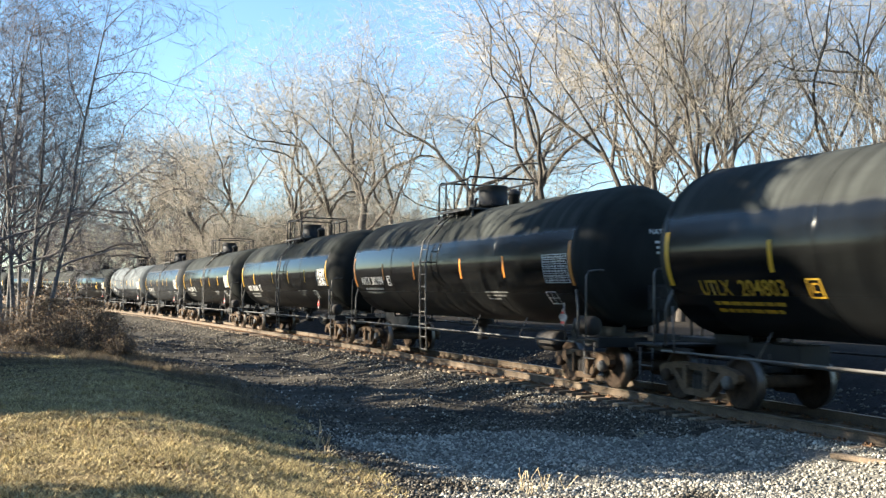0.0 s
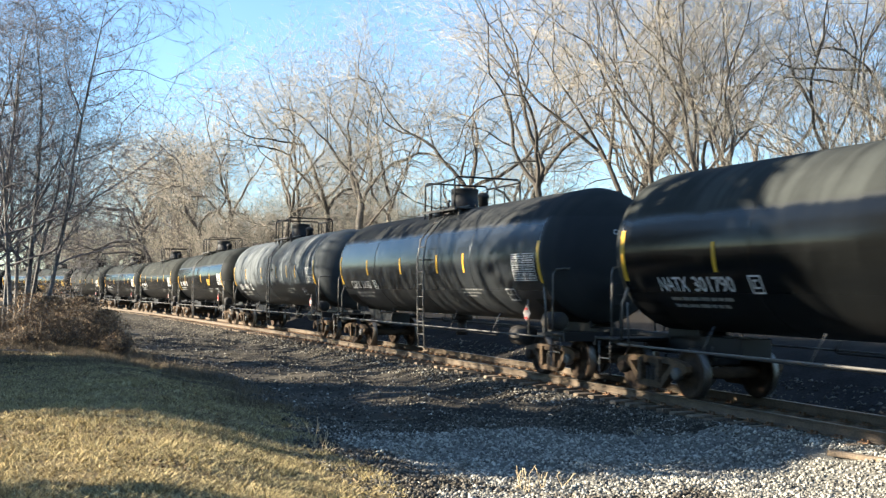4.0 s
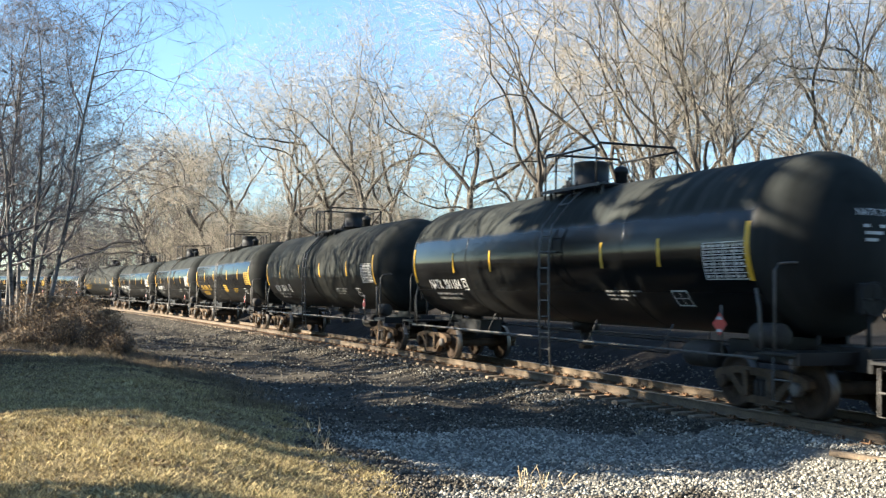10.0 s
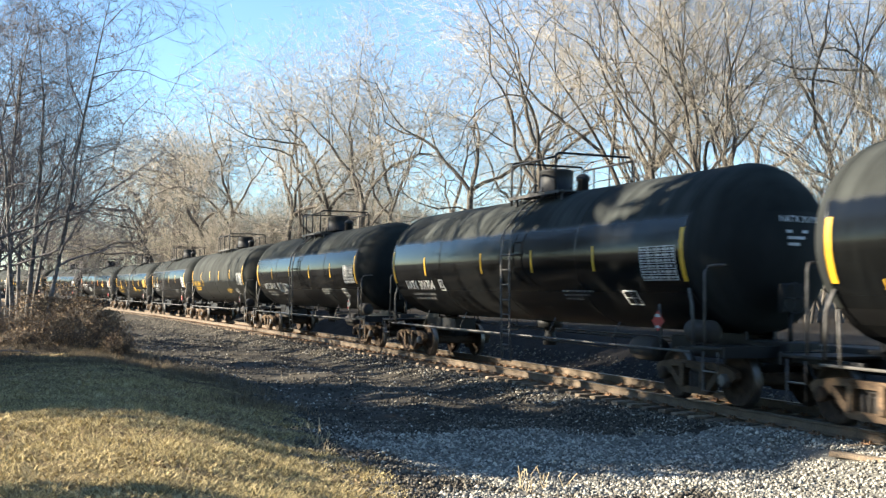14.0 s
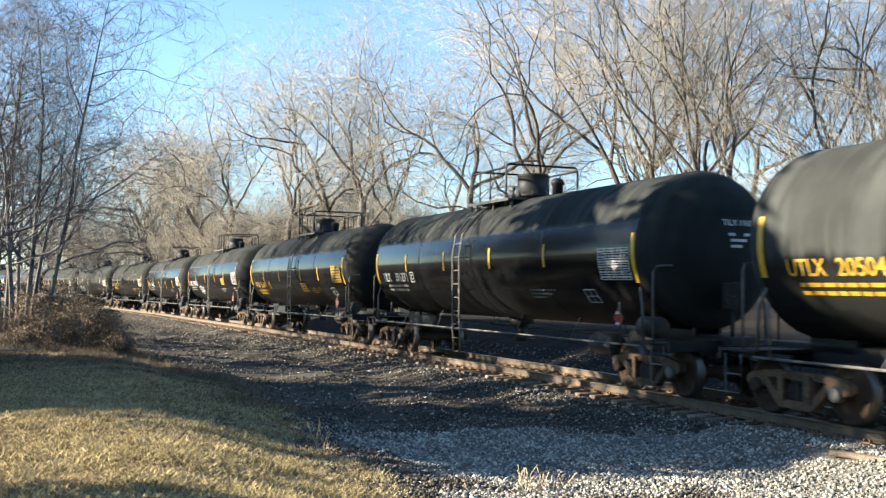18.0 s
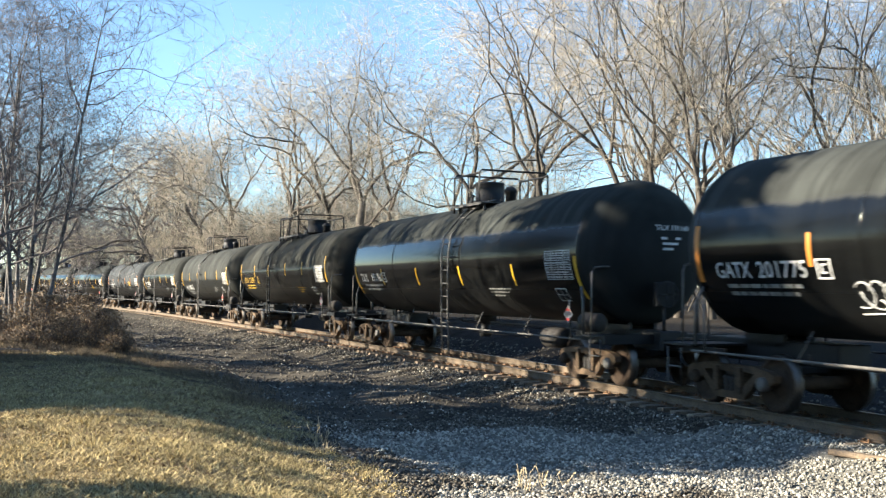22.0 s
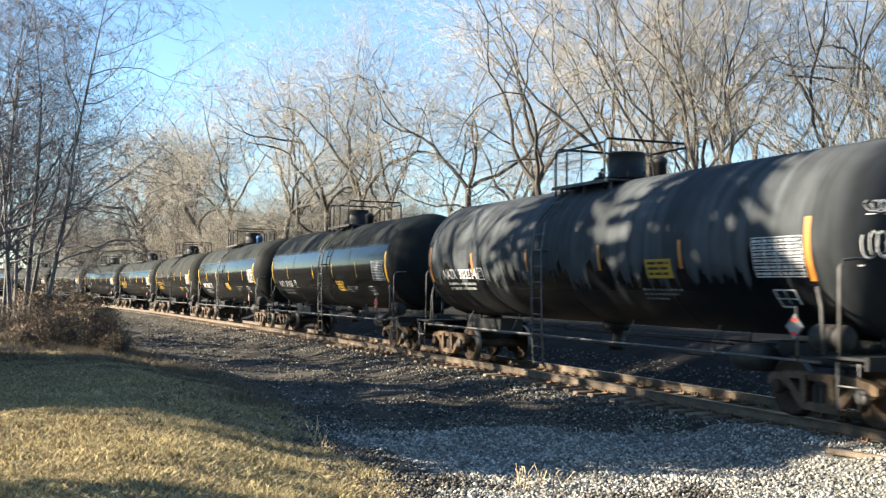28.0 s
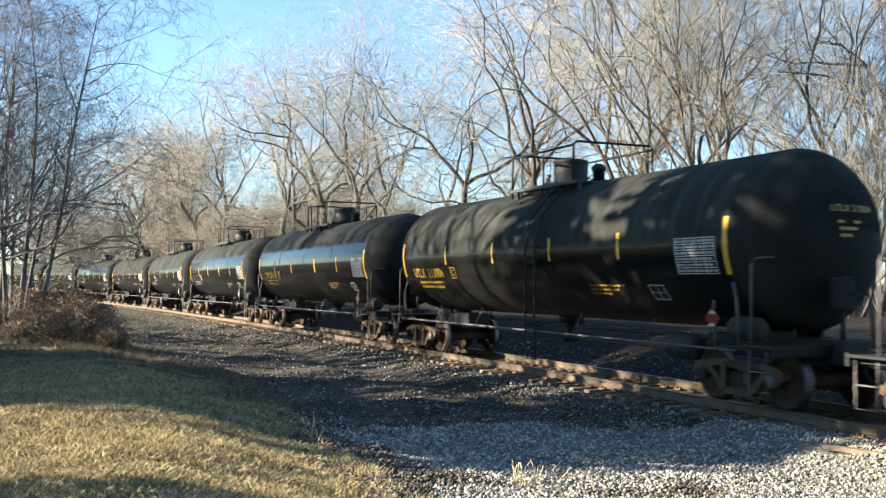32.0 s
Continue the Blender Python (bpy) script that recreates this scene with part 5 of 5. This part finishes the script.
for px, d, sz in ((1430, 48, 1.5), (1480, 50, 1.7), (1515, 47, 1.7), (1550, 52, 1.9), (1585, 48, 1.9)):
    x, y = spot(px, d)
    plant(BUSHY[px % 2], x, y, sz, rng.uniform(0, 6.28), "leafless tan thicket of thin stems", "thicket", "thickets under the trees")
for px, d, sz, k, le in ((8, 34, 1.0, 0, 0), (24, 35, 1.0, 1, .06), (46, 36, 1.05, 2, .07), (74, 35, 1.0, 3, .21), (-40, 36, 1.05, 2, .05), (34, 46, 1.1, 0, .03), (-10, 48, 1.1, 1, .05), (-70, 40, 1.0, 1, 0), (12, 42, 1.05, 3, .03), (-28, 43, 1.1, 0, .04), (54, 45, 1.05, 1, .08), (-14, 36, 1.0, 3, .05)):
    x, y = spot(px, d)
    plant(SLIM[k], x, y, sz, px * .7, lean=-le, label="slim pale-barked bare tree beside the bank", group="slim bare trees")
# trees on the camera's side, which streak the line with their shade
for x, y, sz, k in ((-29, -8, .8, 1), (-34, -5, .85, 2), (-39, -9, .9, 0), (-33, -14, .9, 2), (-47, -8, .9, 1), (-43, -4, .8, 1), (-37, -16, 1.0, 2), (-52, -14, .9, 0), (-30, -19, .9, 0), (-25.5, -14, .75, 1), (-57, -6, .8, 2), (-62, -11, .9, 0), (-27, -5.5, .75, 2), (-31, -11, .9, 0), (-36.5, -6.5, .85, 1), (-41, -13, 1.0, 2), (-45, -6.5, .8, 0), (-49, -11, .9, 2), (-26.5, -20, 1.0, 1), (-35, -23, 1.0, 0), (-40, -20, 1.1, 1), (-54, -9, .9, 1), (12, -16, 1.0, 2), (24, -12, .9, 1), (3, -24, 1.0, 0), (-14, -26, 1.0, 0)):
    plant(POLE[k], x, y, sz, rng.uniform(0, 6.28), "tall bare deciduous tree standing beside the lawn", group="bare trees near the lawn")


def conifer(seed, h, r, z=.5):
    """A dense spruce: a trunk and whorls of boughs hung with needle sprays."""
    q = random.Random(seed)
    vs, fs = [], []
    while z < h - .3:
        rr = r * (1 - z / h) ** .85
        for k in range(int(9 + rr * 3)):
            a, ln = q.uniform(0, 6.283), rr * q.uniform(.7, 1.08)
            steps = max(2, int(ln / .42))
            for i in range(steps + 1):
                f = (i + .3) / (steps + .5)
                cx, cy, cz = math.cos(a) * ln * f, math.sin(a) * ln * f, z - .5 * ln * f * f * .5 + q.uniform(-.1, .1)
                for j in range(2):
                    b = a + q.uniform(-1.1, 1.1)
                    w, l = q.uniform(.16, .28), q.uniform(.4, .65)
                    dx, dy = math.cos(b), math.sin(b)
                    kk = len(vs)
                    vs += [(cx - dy * w, cy + dx * w, cz), (cx + dx * l, cy + dy * l, cz - .16), (cx + dy * w, cy - dx * w, cz + .03), (cx, cy, cz + .16)]
                    fs += [(kk, kk + 1, kk + 3), (kk + 1, kk + 2, kk + 3), (kk, kk + 2, kk + 1)]
        z += .42
    trunk = tubes("trunk", [([Vector((0, 0, h * i / 5)) for i in range(6)], [.22 * (1 - i / 5.2) for i in range(6)], 7)], M_BARK)
    return [("trunk", trunk), ("boughs", mesh_of("boughs", vs, fs, M_CONIFER))]


# conifers out of view, added to throw shade on lawn, gravel and tanks
SPRUCE = conifer(5, 16, 5.2)
plant(SPRUCE, -21.8, -7.5, 1.0, .3, "unseen tall dark green spruce added to block light", "conifer")
plant(conifer(6, 12, 7.0, 6.8), -21.5, -12, 1.0, .8, "unseen broad dark green pine with a bare lower trunk, added for shade", "conifer")
plant(conifer(7, 14, 7.0, 9.3), -26.8, -7.5, 1.0, 2.8, "unseen broad dark green pine with a bare lower trunk, added for shade", "conifer")
plant(SPRUCE, -18.6, -7.0, .40, 3.3, "unseen small dark green spruce added for shade", "conifer")
plant(SPRUCE, -28.5, -7.0, .55, 1.3, "unseen tall dark green spruce added to block light", "conifer")
plant(SPRUCE, 4, -30, .9, 2.3, "unseen tall dark green spruce added to block light", "conifer")
# unseen row behind the camera, added to cut the sky's fill light
for i, (x, y) in enumerate(((-3, -17), (5, -18), (13, -17), (21, -14), (27, -7), (29, 2), (30, 11), (26, -26))):
    plant(SPRUCE, x, y, .8 + .06 * (i % 4), 4.3 + i, "unseen tall dark green spruce added to block light", "conifer")


# ---- loose stones, grass, litter ----
def cloud(name, co, tris, material, label="", category=""):
    """One mesh of many loose pieces, from arrays."""
    me = bpy.data.meshes.new(name)
    me.vertices.add(len(co))
    me.vertices.foreach_set("co", co.astype(np.float32).ravel())
    me.loops.add(len(tris) * 3)
    me.loops.foreach_set("vertex_index", tris.astype(np.int32).ravel())
    me.polygons.add(len(tris))
    me.polygons.foreach_set("loop_start", np.arange(0, len(tris) * 3, 3, dtype=np.int32))
    me.materials.append(material)
    me.update(calc_edges=True)
    return tagged(new(name, me), label, category, kind="stuff")


def stones(name, pts, sizes, material, rs, label):
    n = len(pts)
    base = np.array([(1, 0, 0), (-1, 0, 0), (0, 1, 0), (0, -1, 0), (0, 0, 1), (0, 0, -1)], float)
    f = np.array([(0, 2, 4), (2, 1, 4), (1, 3, 4), (3, 0, 4), (2, 0, 5), (1, 2, 5), (3, 1, 5), (0, 3, 5)])
    co = base[None] * sizes[:, None, None] * rs.uniform(.55, 1.3, (n, 6, 1)) + rs.normal(0, .22, (n, 6, 3)) * sizes[:, None, None]
    a = rs.uniform(0, 6.28, n)
    c, s_ = np.cos(a), np.sin(a)
    x, y = co[..., 0] * c[:, None] - co[..., 1] * s_[:, None], co[..., 0] * s_[:, None] + co[..., 1] * c[:, None]
    co = np.stack([x, y, co[..., 2] * .75], -1) + pts[:, None, :]
    return cloud(name, co.reshape(-1, 3), (f[None] + 6 * np.arange(n)[:, None, None]).reshape(-1, 3), material, label, "gravel")


rs = np.random.RandomState(7)
pts = []
for i in range(150000):
    # density falls away with distance
    x = -7.5 - 42 * rs.rand() ** 1.7
    e = lawn_edge(x)
    y = e - .5 + (12.6 - e) * rs.rand()
    if y < e and rs.rand() < .75:
        continue
    if track(-x)[0].y - y < 1.28 and rs.rand() < .6:
        continue
    if x < -18 and track(-x)[0].y - y > 2.4 and rs.rand() < .8:
        continue
    pts.append((x, y, 0))
    if len(pts) >= 60000:
        break
pts = np.array(pts)
pts[:, 2] = [land(x, y) + .006 for x, y, _ in pts]
fresh = rs.rand(len(pts)) < np.array([.1 + .88 * pale(x, y) for x, y, _ in pts])
for nm, sub, mt, words in (("loose_gravel", pts[fresh], M_STONE, "loose pale grey crushed stone beside the track"), ("dirty_gravel", pts[~fresh], M_DIRTY, "dirty brown gravel trodden into the earth")):
    stones(nm, sub, rs.uniform(.015, .038, len(sub)) * (1 + .25 * (sub[:, 0] < -18)), mt, rs, words)


def blades(name, pts, hmin, hmax, lean, w, material, rs, label):
    n = len(pts)
    h, a = rs.uniform(hmin, hmax, n), rs.uniform(0, 6.28, n)
    d = np.stack([np.cos(a), np.sin(a), np.zeros(n)], -1)
    b = rs.uniform(0, 6.28, n)
    l = np.stack([np.cos(b), np.sin(b), np.zeros(n)], -1) * (h * lean * rs.uniform(.3, 1.2, n))[:, None]
    up = np.stack([np.zeros(n), np.zeros(n), h], -1)
    co = np.stack([pts - d * w, pts + d * w, pts + l + up], 1)
    return cloud(name, co.reshape(-1, 3), np.arange(3 * n).reshape(n, 3), material, label, "grass")


pts = []
while len(pts) < 170000:
    x = -7 - 22 * rs.rand() ** 1.7
    y = -1.2 + (lawn_edge(x) + 1.4) * rs.rand()
    if y > lawn_edge(x) - .3 and rs.rand() < .6 or noise.noise((x * 1.3, y * 1.3, 2)) < -.25 and rs.rand() < .6:
        continue
    pts.append((x, y, land(x, y)))
blades("lawn_grass", np.array(pts), .012, .05, 2.4, .005, M_STRAW, rs, "short matted straw-coloured winter grass")
pts = []
while len(pts) < 26000:
    x = -8.5 - 12 * rs.rand() ** 1.4
    y = -1 + (lawn_edge(x) + 1.3) * rs.rand() ** .7
    if noise.noise((x * 1.1, y * 1.1, 12)) < .02:
        continue
    for a, r in zip(rs.uniform(0, 6.28, 22), rs.rayleigh(.05, 22)):
        u, v = x + r * math.cos(a), y + r * math.sin(a)
        pts.append((u, v, land(u, v)))
blades("grass_tufts", np.array(pts), .03, .085, 1.3, .005, M_STRAW, rs, "uneven tufts of pale dry grass on the lawn")
pts = []
while len(pts) < 9000:
    x = -18 - 18 * rs.rand()
    y = lawn_edge(x) + rs.normal(-.3, .5)
    if noise.noise((x * .8, y * .8, 9)) > -.1:
        pts.append((x, y, land(x, y)))
while len(pts) < 20000:
    x, y = spot(-40 + 310 * rs.rand(), 23.5 + 9 * rs.rand())
    if noise.noise((x * .7, y * .7, 9)) > -.15:
        pts.append((x, y, land(x, y)))
blades("verge_grass", np.array(pts), .05, .2, .9, .006, M_BRUSH, rs, "longer dry grass along the edge of the gravel")

pts = []
while len(pts) < 9000:
    x, y = spot(-60 + 700 * rs.rand(), 9.5 + 24 * rs.rand())
    if y < lawn_edge(x) + .4 and (noise.noise((x * .6, y * .6, 4)) > .1 or x < -20):
        pts.append((x, y, land(x, y) + .004))
blades("fallen_leaves", np.array(pts), .008, .03, 1.5, .022, M_LEAF, rs, "curled brown leaves strewn over the grass")
pts = []
while len(pts) < 9000:
    x = -42 - 45 * rs.rand() ** 1.3
    y = track(-x)[0].y - 1.6 - 9 * rs.rand()
    pts.append((x, y, land(x, y)))
pts = np.array(pts)
far = []
for i in range(7000):
    x, d = -8 - 45 * rs.rand() ** 1.4, .9 + 5 * rs.rand()
    y = track(-x)[0].y + d
    far.append((x, y, land(x, y)))
pts = np.concatenate([pts, np.array(far)])
stones("coarse_gravel", pts, rs.uniform(.03, .075, len(pts)), M_DIRTY, rs, "coarse grey and brown stones on the bank")


def shrub(x, y, r, h, leaves, seed, label):
    """A thorny bush with dead leaves still on it."""
    q = random.Random(seed)
    lines, v, f = [], [], []
    for k in range(90):
        a, b = q.uniform(0, 6.283), q.uniform(.1, 1)
        p = [Vector((math.cos(a) * r * b * .5 * t + q.gauss(0, .03), math.sin(a) * r * b * .5 * t + q.gauss(0, .03), h * t * (1.1 - .5 * b) * q.uniform(.8, 1.1))) for t in (0, .4, .75)]
        p.append(p[-1] + Vector((math.cos(a) * r * .4 * b, math.sin(a) * r * .4 * b, q.uniform(-.35, .15) * h)))
        p = [w + Vector((math.cos(a) * r * .3, math.sin(a) * r * .3, 0)) for w in p]
        lines.append((p, (.012, .009, .006, .003), 3))
        for t in range(4):
            w = p[2].lerp(p[3], q.random()) if t % 2 else p[1].lerp(p[2], q.random())
            d = Vector((q.gauss(0, 1), q.gauss(0, 1), q.gauss(.2, .8))).normalized()
            lines.append(((w, w + d * q.uniform(.2, .5)), (.004, .002), 3))
    for k in range(leaves):
        a, b, z = q.uniform(0, 6.283), math.sqrt(q.random()), q.random()
        lim = r * math.sqrt(max(1 - (z * .98) ** 2, .03)) * (1 + .3 * noise.noise((math.cos(a) * 2 + x, math.sin(a) * 2, z * 3)))
        c = Vector((math.cos(a) * lim * b, math.sin(a) * lim * b, z * h))
        u = Vector((q.gauss(0, 1), q.gauss(0, 1), q.gauss(0, 1))).normalized() * q.uniform(.02, .045)
        w = u.cross(Vector((q.gauss(0, 1), q.gauss(0, 1), q.gauss(0, 1)))).normalized() * u.length * .6
        kk = len(v)
        v += [c - u, c + w, c + u, c - w + u.cross(w) * 6]
        f += [(kk, kk + 1, kk + 2), (kk, kk + 2, kk + 3)]
    t = new("shrub")
    o = new("stemwork", tubes("stemwork", lines, M_DIM))
    o.parent = t
    tagged(o, kind="stuff")
    if leaves:
        o = new("foliage", mesh_of("foliage", v, f, M_LEAF))
        o.parent = t
        tagged(o, kind="stuff")
    t.location = (x, y, land(x, y) - .03)
    return tagged(t, label, "shrub", "shrubs on the bank")


for i, (px, d, r, h, lv) in enumerate(((95, 33, 1.0, 1.5, 2600), (150, 32, 1.1, 1.6, 3200), (195, 33, .9, 1.3, 2400), (60, 35, 1.0, 1.6, 1500), (120, 30.5, .8, .9, 1800), (215, 31.5, .6, .8, 1000),
                                       (20, 34, .9, 1.2, 500), (-15, 33, 1.0, 1.3, 400), (40, 31.5, .7, .6, 500), (160, 38, 1.2, 1.7, 1600), (110, 42, 1.4, 2.2, 1400), (70, 46, 1.4, 2.4, 1000))):
    x, y = spot(px, d)
    shrub(x, y, r, h, lv, 50 + i, "tangled bush with rust-brown dead leaves" if lv > 900 else "bare tangled bush at the foot of the trees")


def weed(x, y, n, h, seed):
    q = random.Random(seed)
    t = new("weed")
    for k in range(n):
        a = q.uniform(0, 6.28)
        p = [Vector((math.cos(a) * .05 * k / n + q.gauss(0, .02), math.sin(a) * .05 + q.gauss(0, .02), 0))]
        for i in range(3):
            p.append(p[-1] + Vector((q.gauss(0, .03), q.gauss(0, .03), h / 3 * q.uniform(.6, 1.1))))
        o = new("stalk", tubes("stalk", [(p, (.006, .005, .004, .007), 4)], M_STALK))
        o.parent = t
    t.location = (x, y, land(x, y))
    return tagged(t, "dry pale weed stalks standing in the gravel", "weed", "dry weeds")


M_STALK = mat("dry_stalk", (0.55, 0.45, 0.28), 0.9, other=(0.35, 0.27, 0.16), scale=6, fine=30, bump=0)
for i, (px, py, n, h) in enumerate(((560, 795, 5, .42), (572, 798, 4, .3), (580, 800, 6, .14), (916, 868, 5, .26), (935, 872, 5, .3), (960, 866, 5, .24), (1000, 862, 3, .2), (1130, 775, 4, .12), (660, 818, 3, .1))):
    w = FW + RT * ((px - 784) / F_PX) + UP * ((441 - py) / F_PX)
    p = EYE + w * ((0.0 - EYE.z) / w.z)
    for k in range(4):
        p = EYE + w * ((land(p.x, p.y) - EYE.z) / w.z)
    weed(p.x, p.y, n, h, 70 + i)

# a fallen pale branch and litter at the foot of the trees
x, y = spot(15, 27.5)
bm = rod(bmesh.new(), [(-.5, 0, .02), (-.1, .02, .06), (.35, -.05, .05), (.6, -.02, .0)], .03, 6)
rod(bm, [(.0, .0, .06), (.2, .2, .12)], .015, 5)
log = part("fallen_branch", bm, M_BIRCH)
log.location = (x, y, land(x, y) + .02)
log.rotation_euler.z = 1.9
tagged(log, "pale fallen branch lying at the foot of the trees", "branch")

# a split length of old timber by the rail
c, dy, dz = track(9.6)
bm = box(bmesh.new(), -.42, .42, -.055, .055, 0, .07, .012)
for v in bm.verts:
    v.co += Vector((0, .03 * math.sin(5 * v.co.x), .018 * noise.noise(v.co * 4)))
scrap = part("timber_scrap", bm, M_TIE)
x, y = -10.9, c.y - 1.75
scrap.location, scrap.rotation_euler.z = (x, y, land(x, y) + .005), .25
tagged(scrap, "split weathered length of timber on the gravel", "timber")

# hedges out of view beside the camera and lawn, added to cast shade
def hedge(x0, x1, y, h, seed):
    q = np.random.RandomState(seed)
    n = 30000
    p = np.stack([q.uniform(x0, x1, n), y + q.normal(0, .35, n), q.uniform(0, 1, n) ** .7 * h], -1)
    u = q.normal(0, 1, (n, 3))
    u /= np.linalg.norm(u, axis=1)[:, None]
    w = np.cross(u, q.normal(0, 1, (n, 3)))
    w /= np.linalg.norm(w, axis=1)[:, None]
    co = np.stack([p - u * .08, p + w * .06, p + u * .08], 1)
    t = new("hedge")
    o = cloud("foliage", co.reshape(-1, 3), np.arange(3 * n).reshape(n, 3), M_CONIFER)
    o.parent = t
    t.location = (0, 0, land((x0 + x1) / 2, y))
    return tagged(t, "unseen dark green hedge added to shade the lawn", "hedge")


hedge(-10.55, 6, -3.6, 2.6, 3)
hedge(-30, -24.5, -6.5, 4.4, 4)


def motions():
    """The train rolls past at an even speed; its wheels turn with it."""
    for k, car, spec in cars:
        walk(car, [(t, car_pose(k, t)) for t in range(33)])
    first = {}
    for k, car, spec in cars:
        for o in car.children_recursive:
            if not o.name.startswith("wheelset"):
                continue
            key = round(o.location.x, 2)
            if key not in first:
                m = Matrix.Translation(o.location)
                walk(o, [(i / FPS, m @ Matrix.Rotation(SPEED * i / FPS / .457, 4, "Y")) for i in range(32 * FPS + 1)])
                first[key] = o
            else:
                o.rotation_mode = "QUATERNION"
                ad = o.animation_data_create()
                ad.action = first[key].animation_data.action
                ad.action_slot = first[key].animation_data.action_slot


motions()
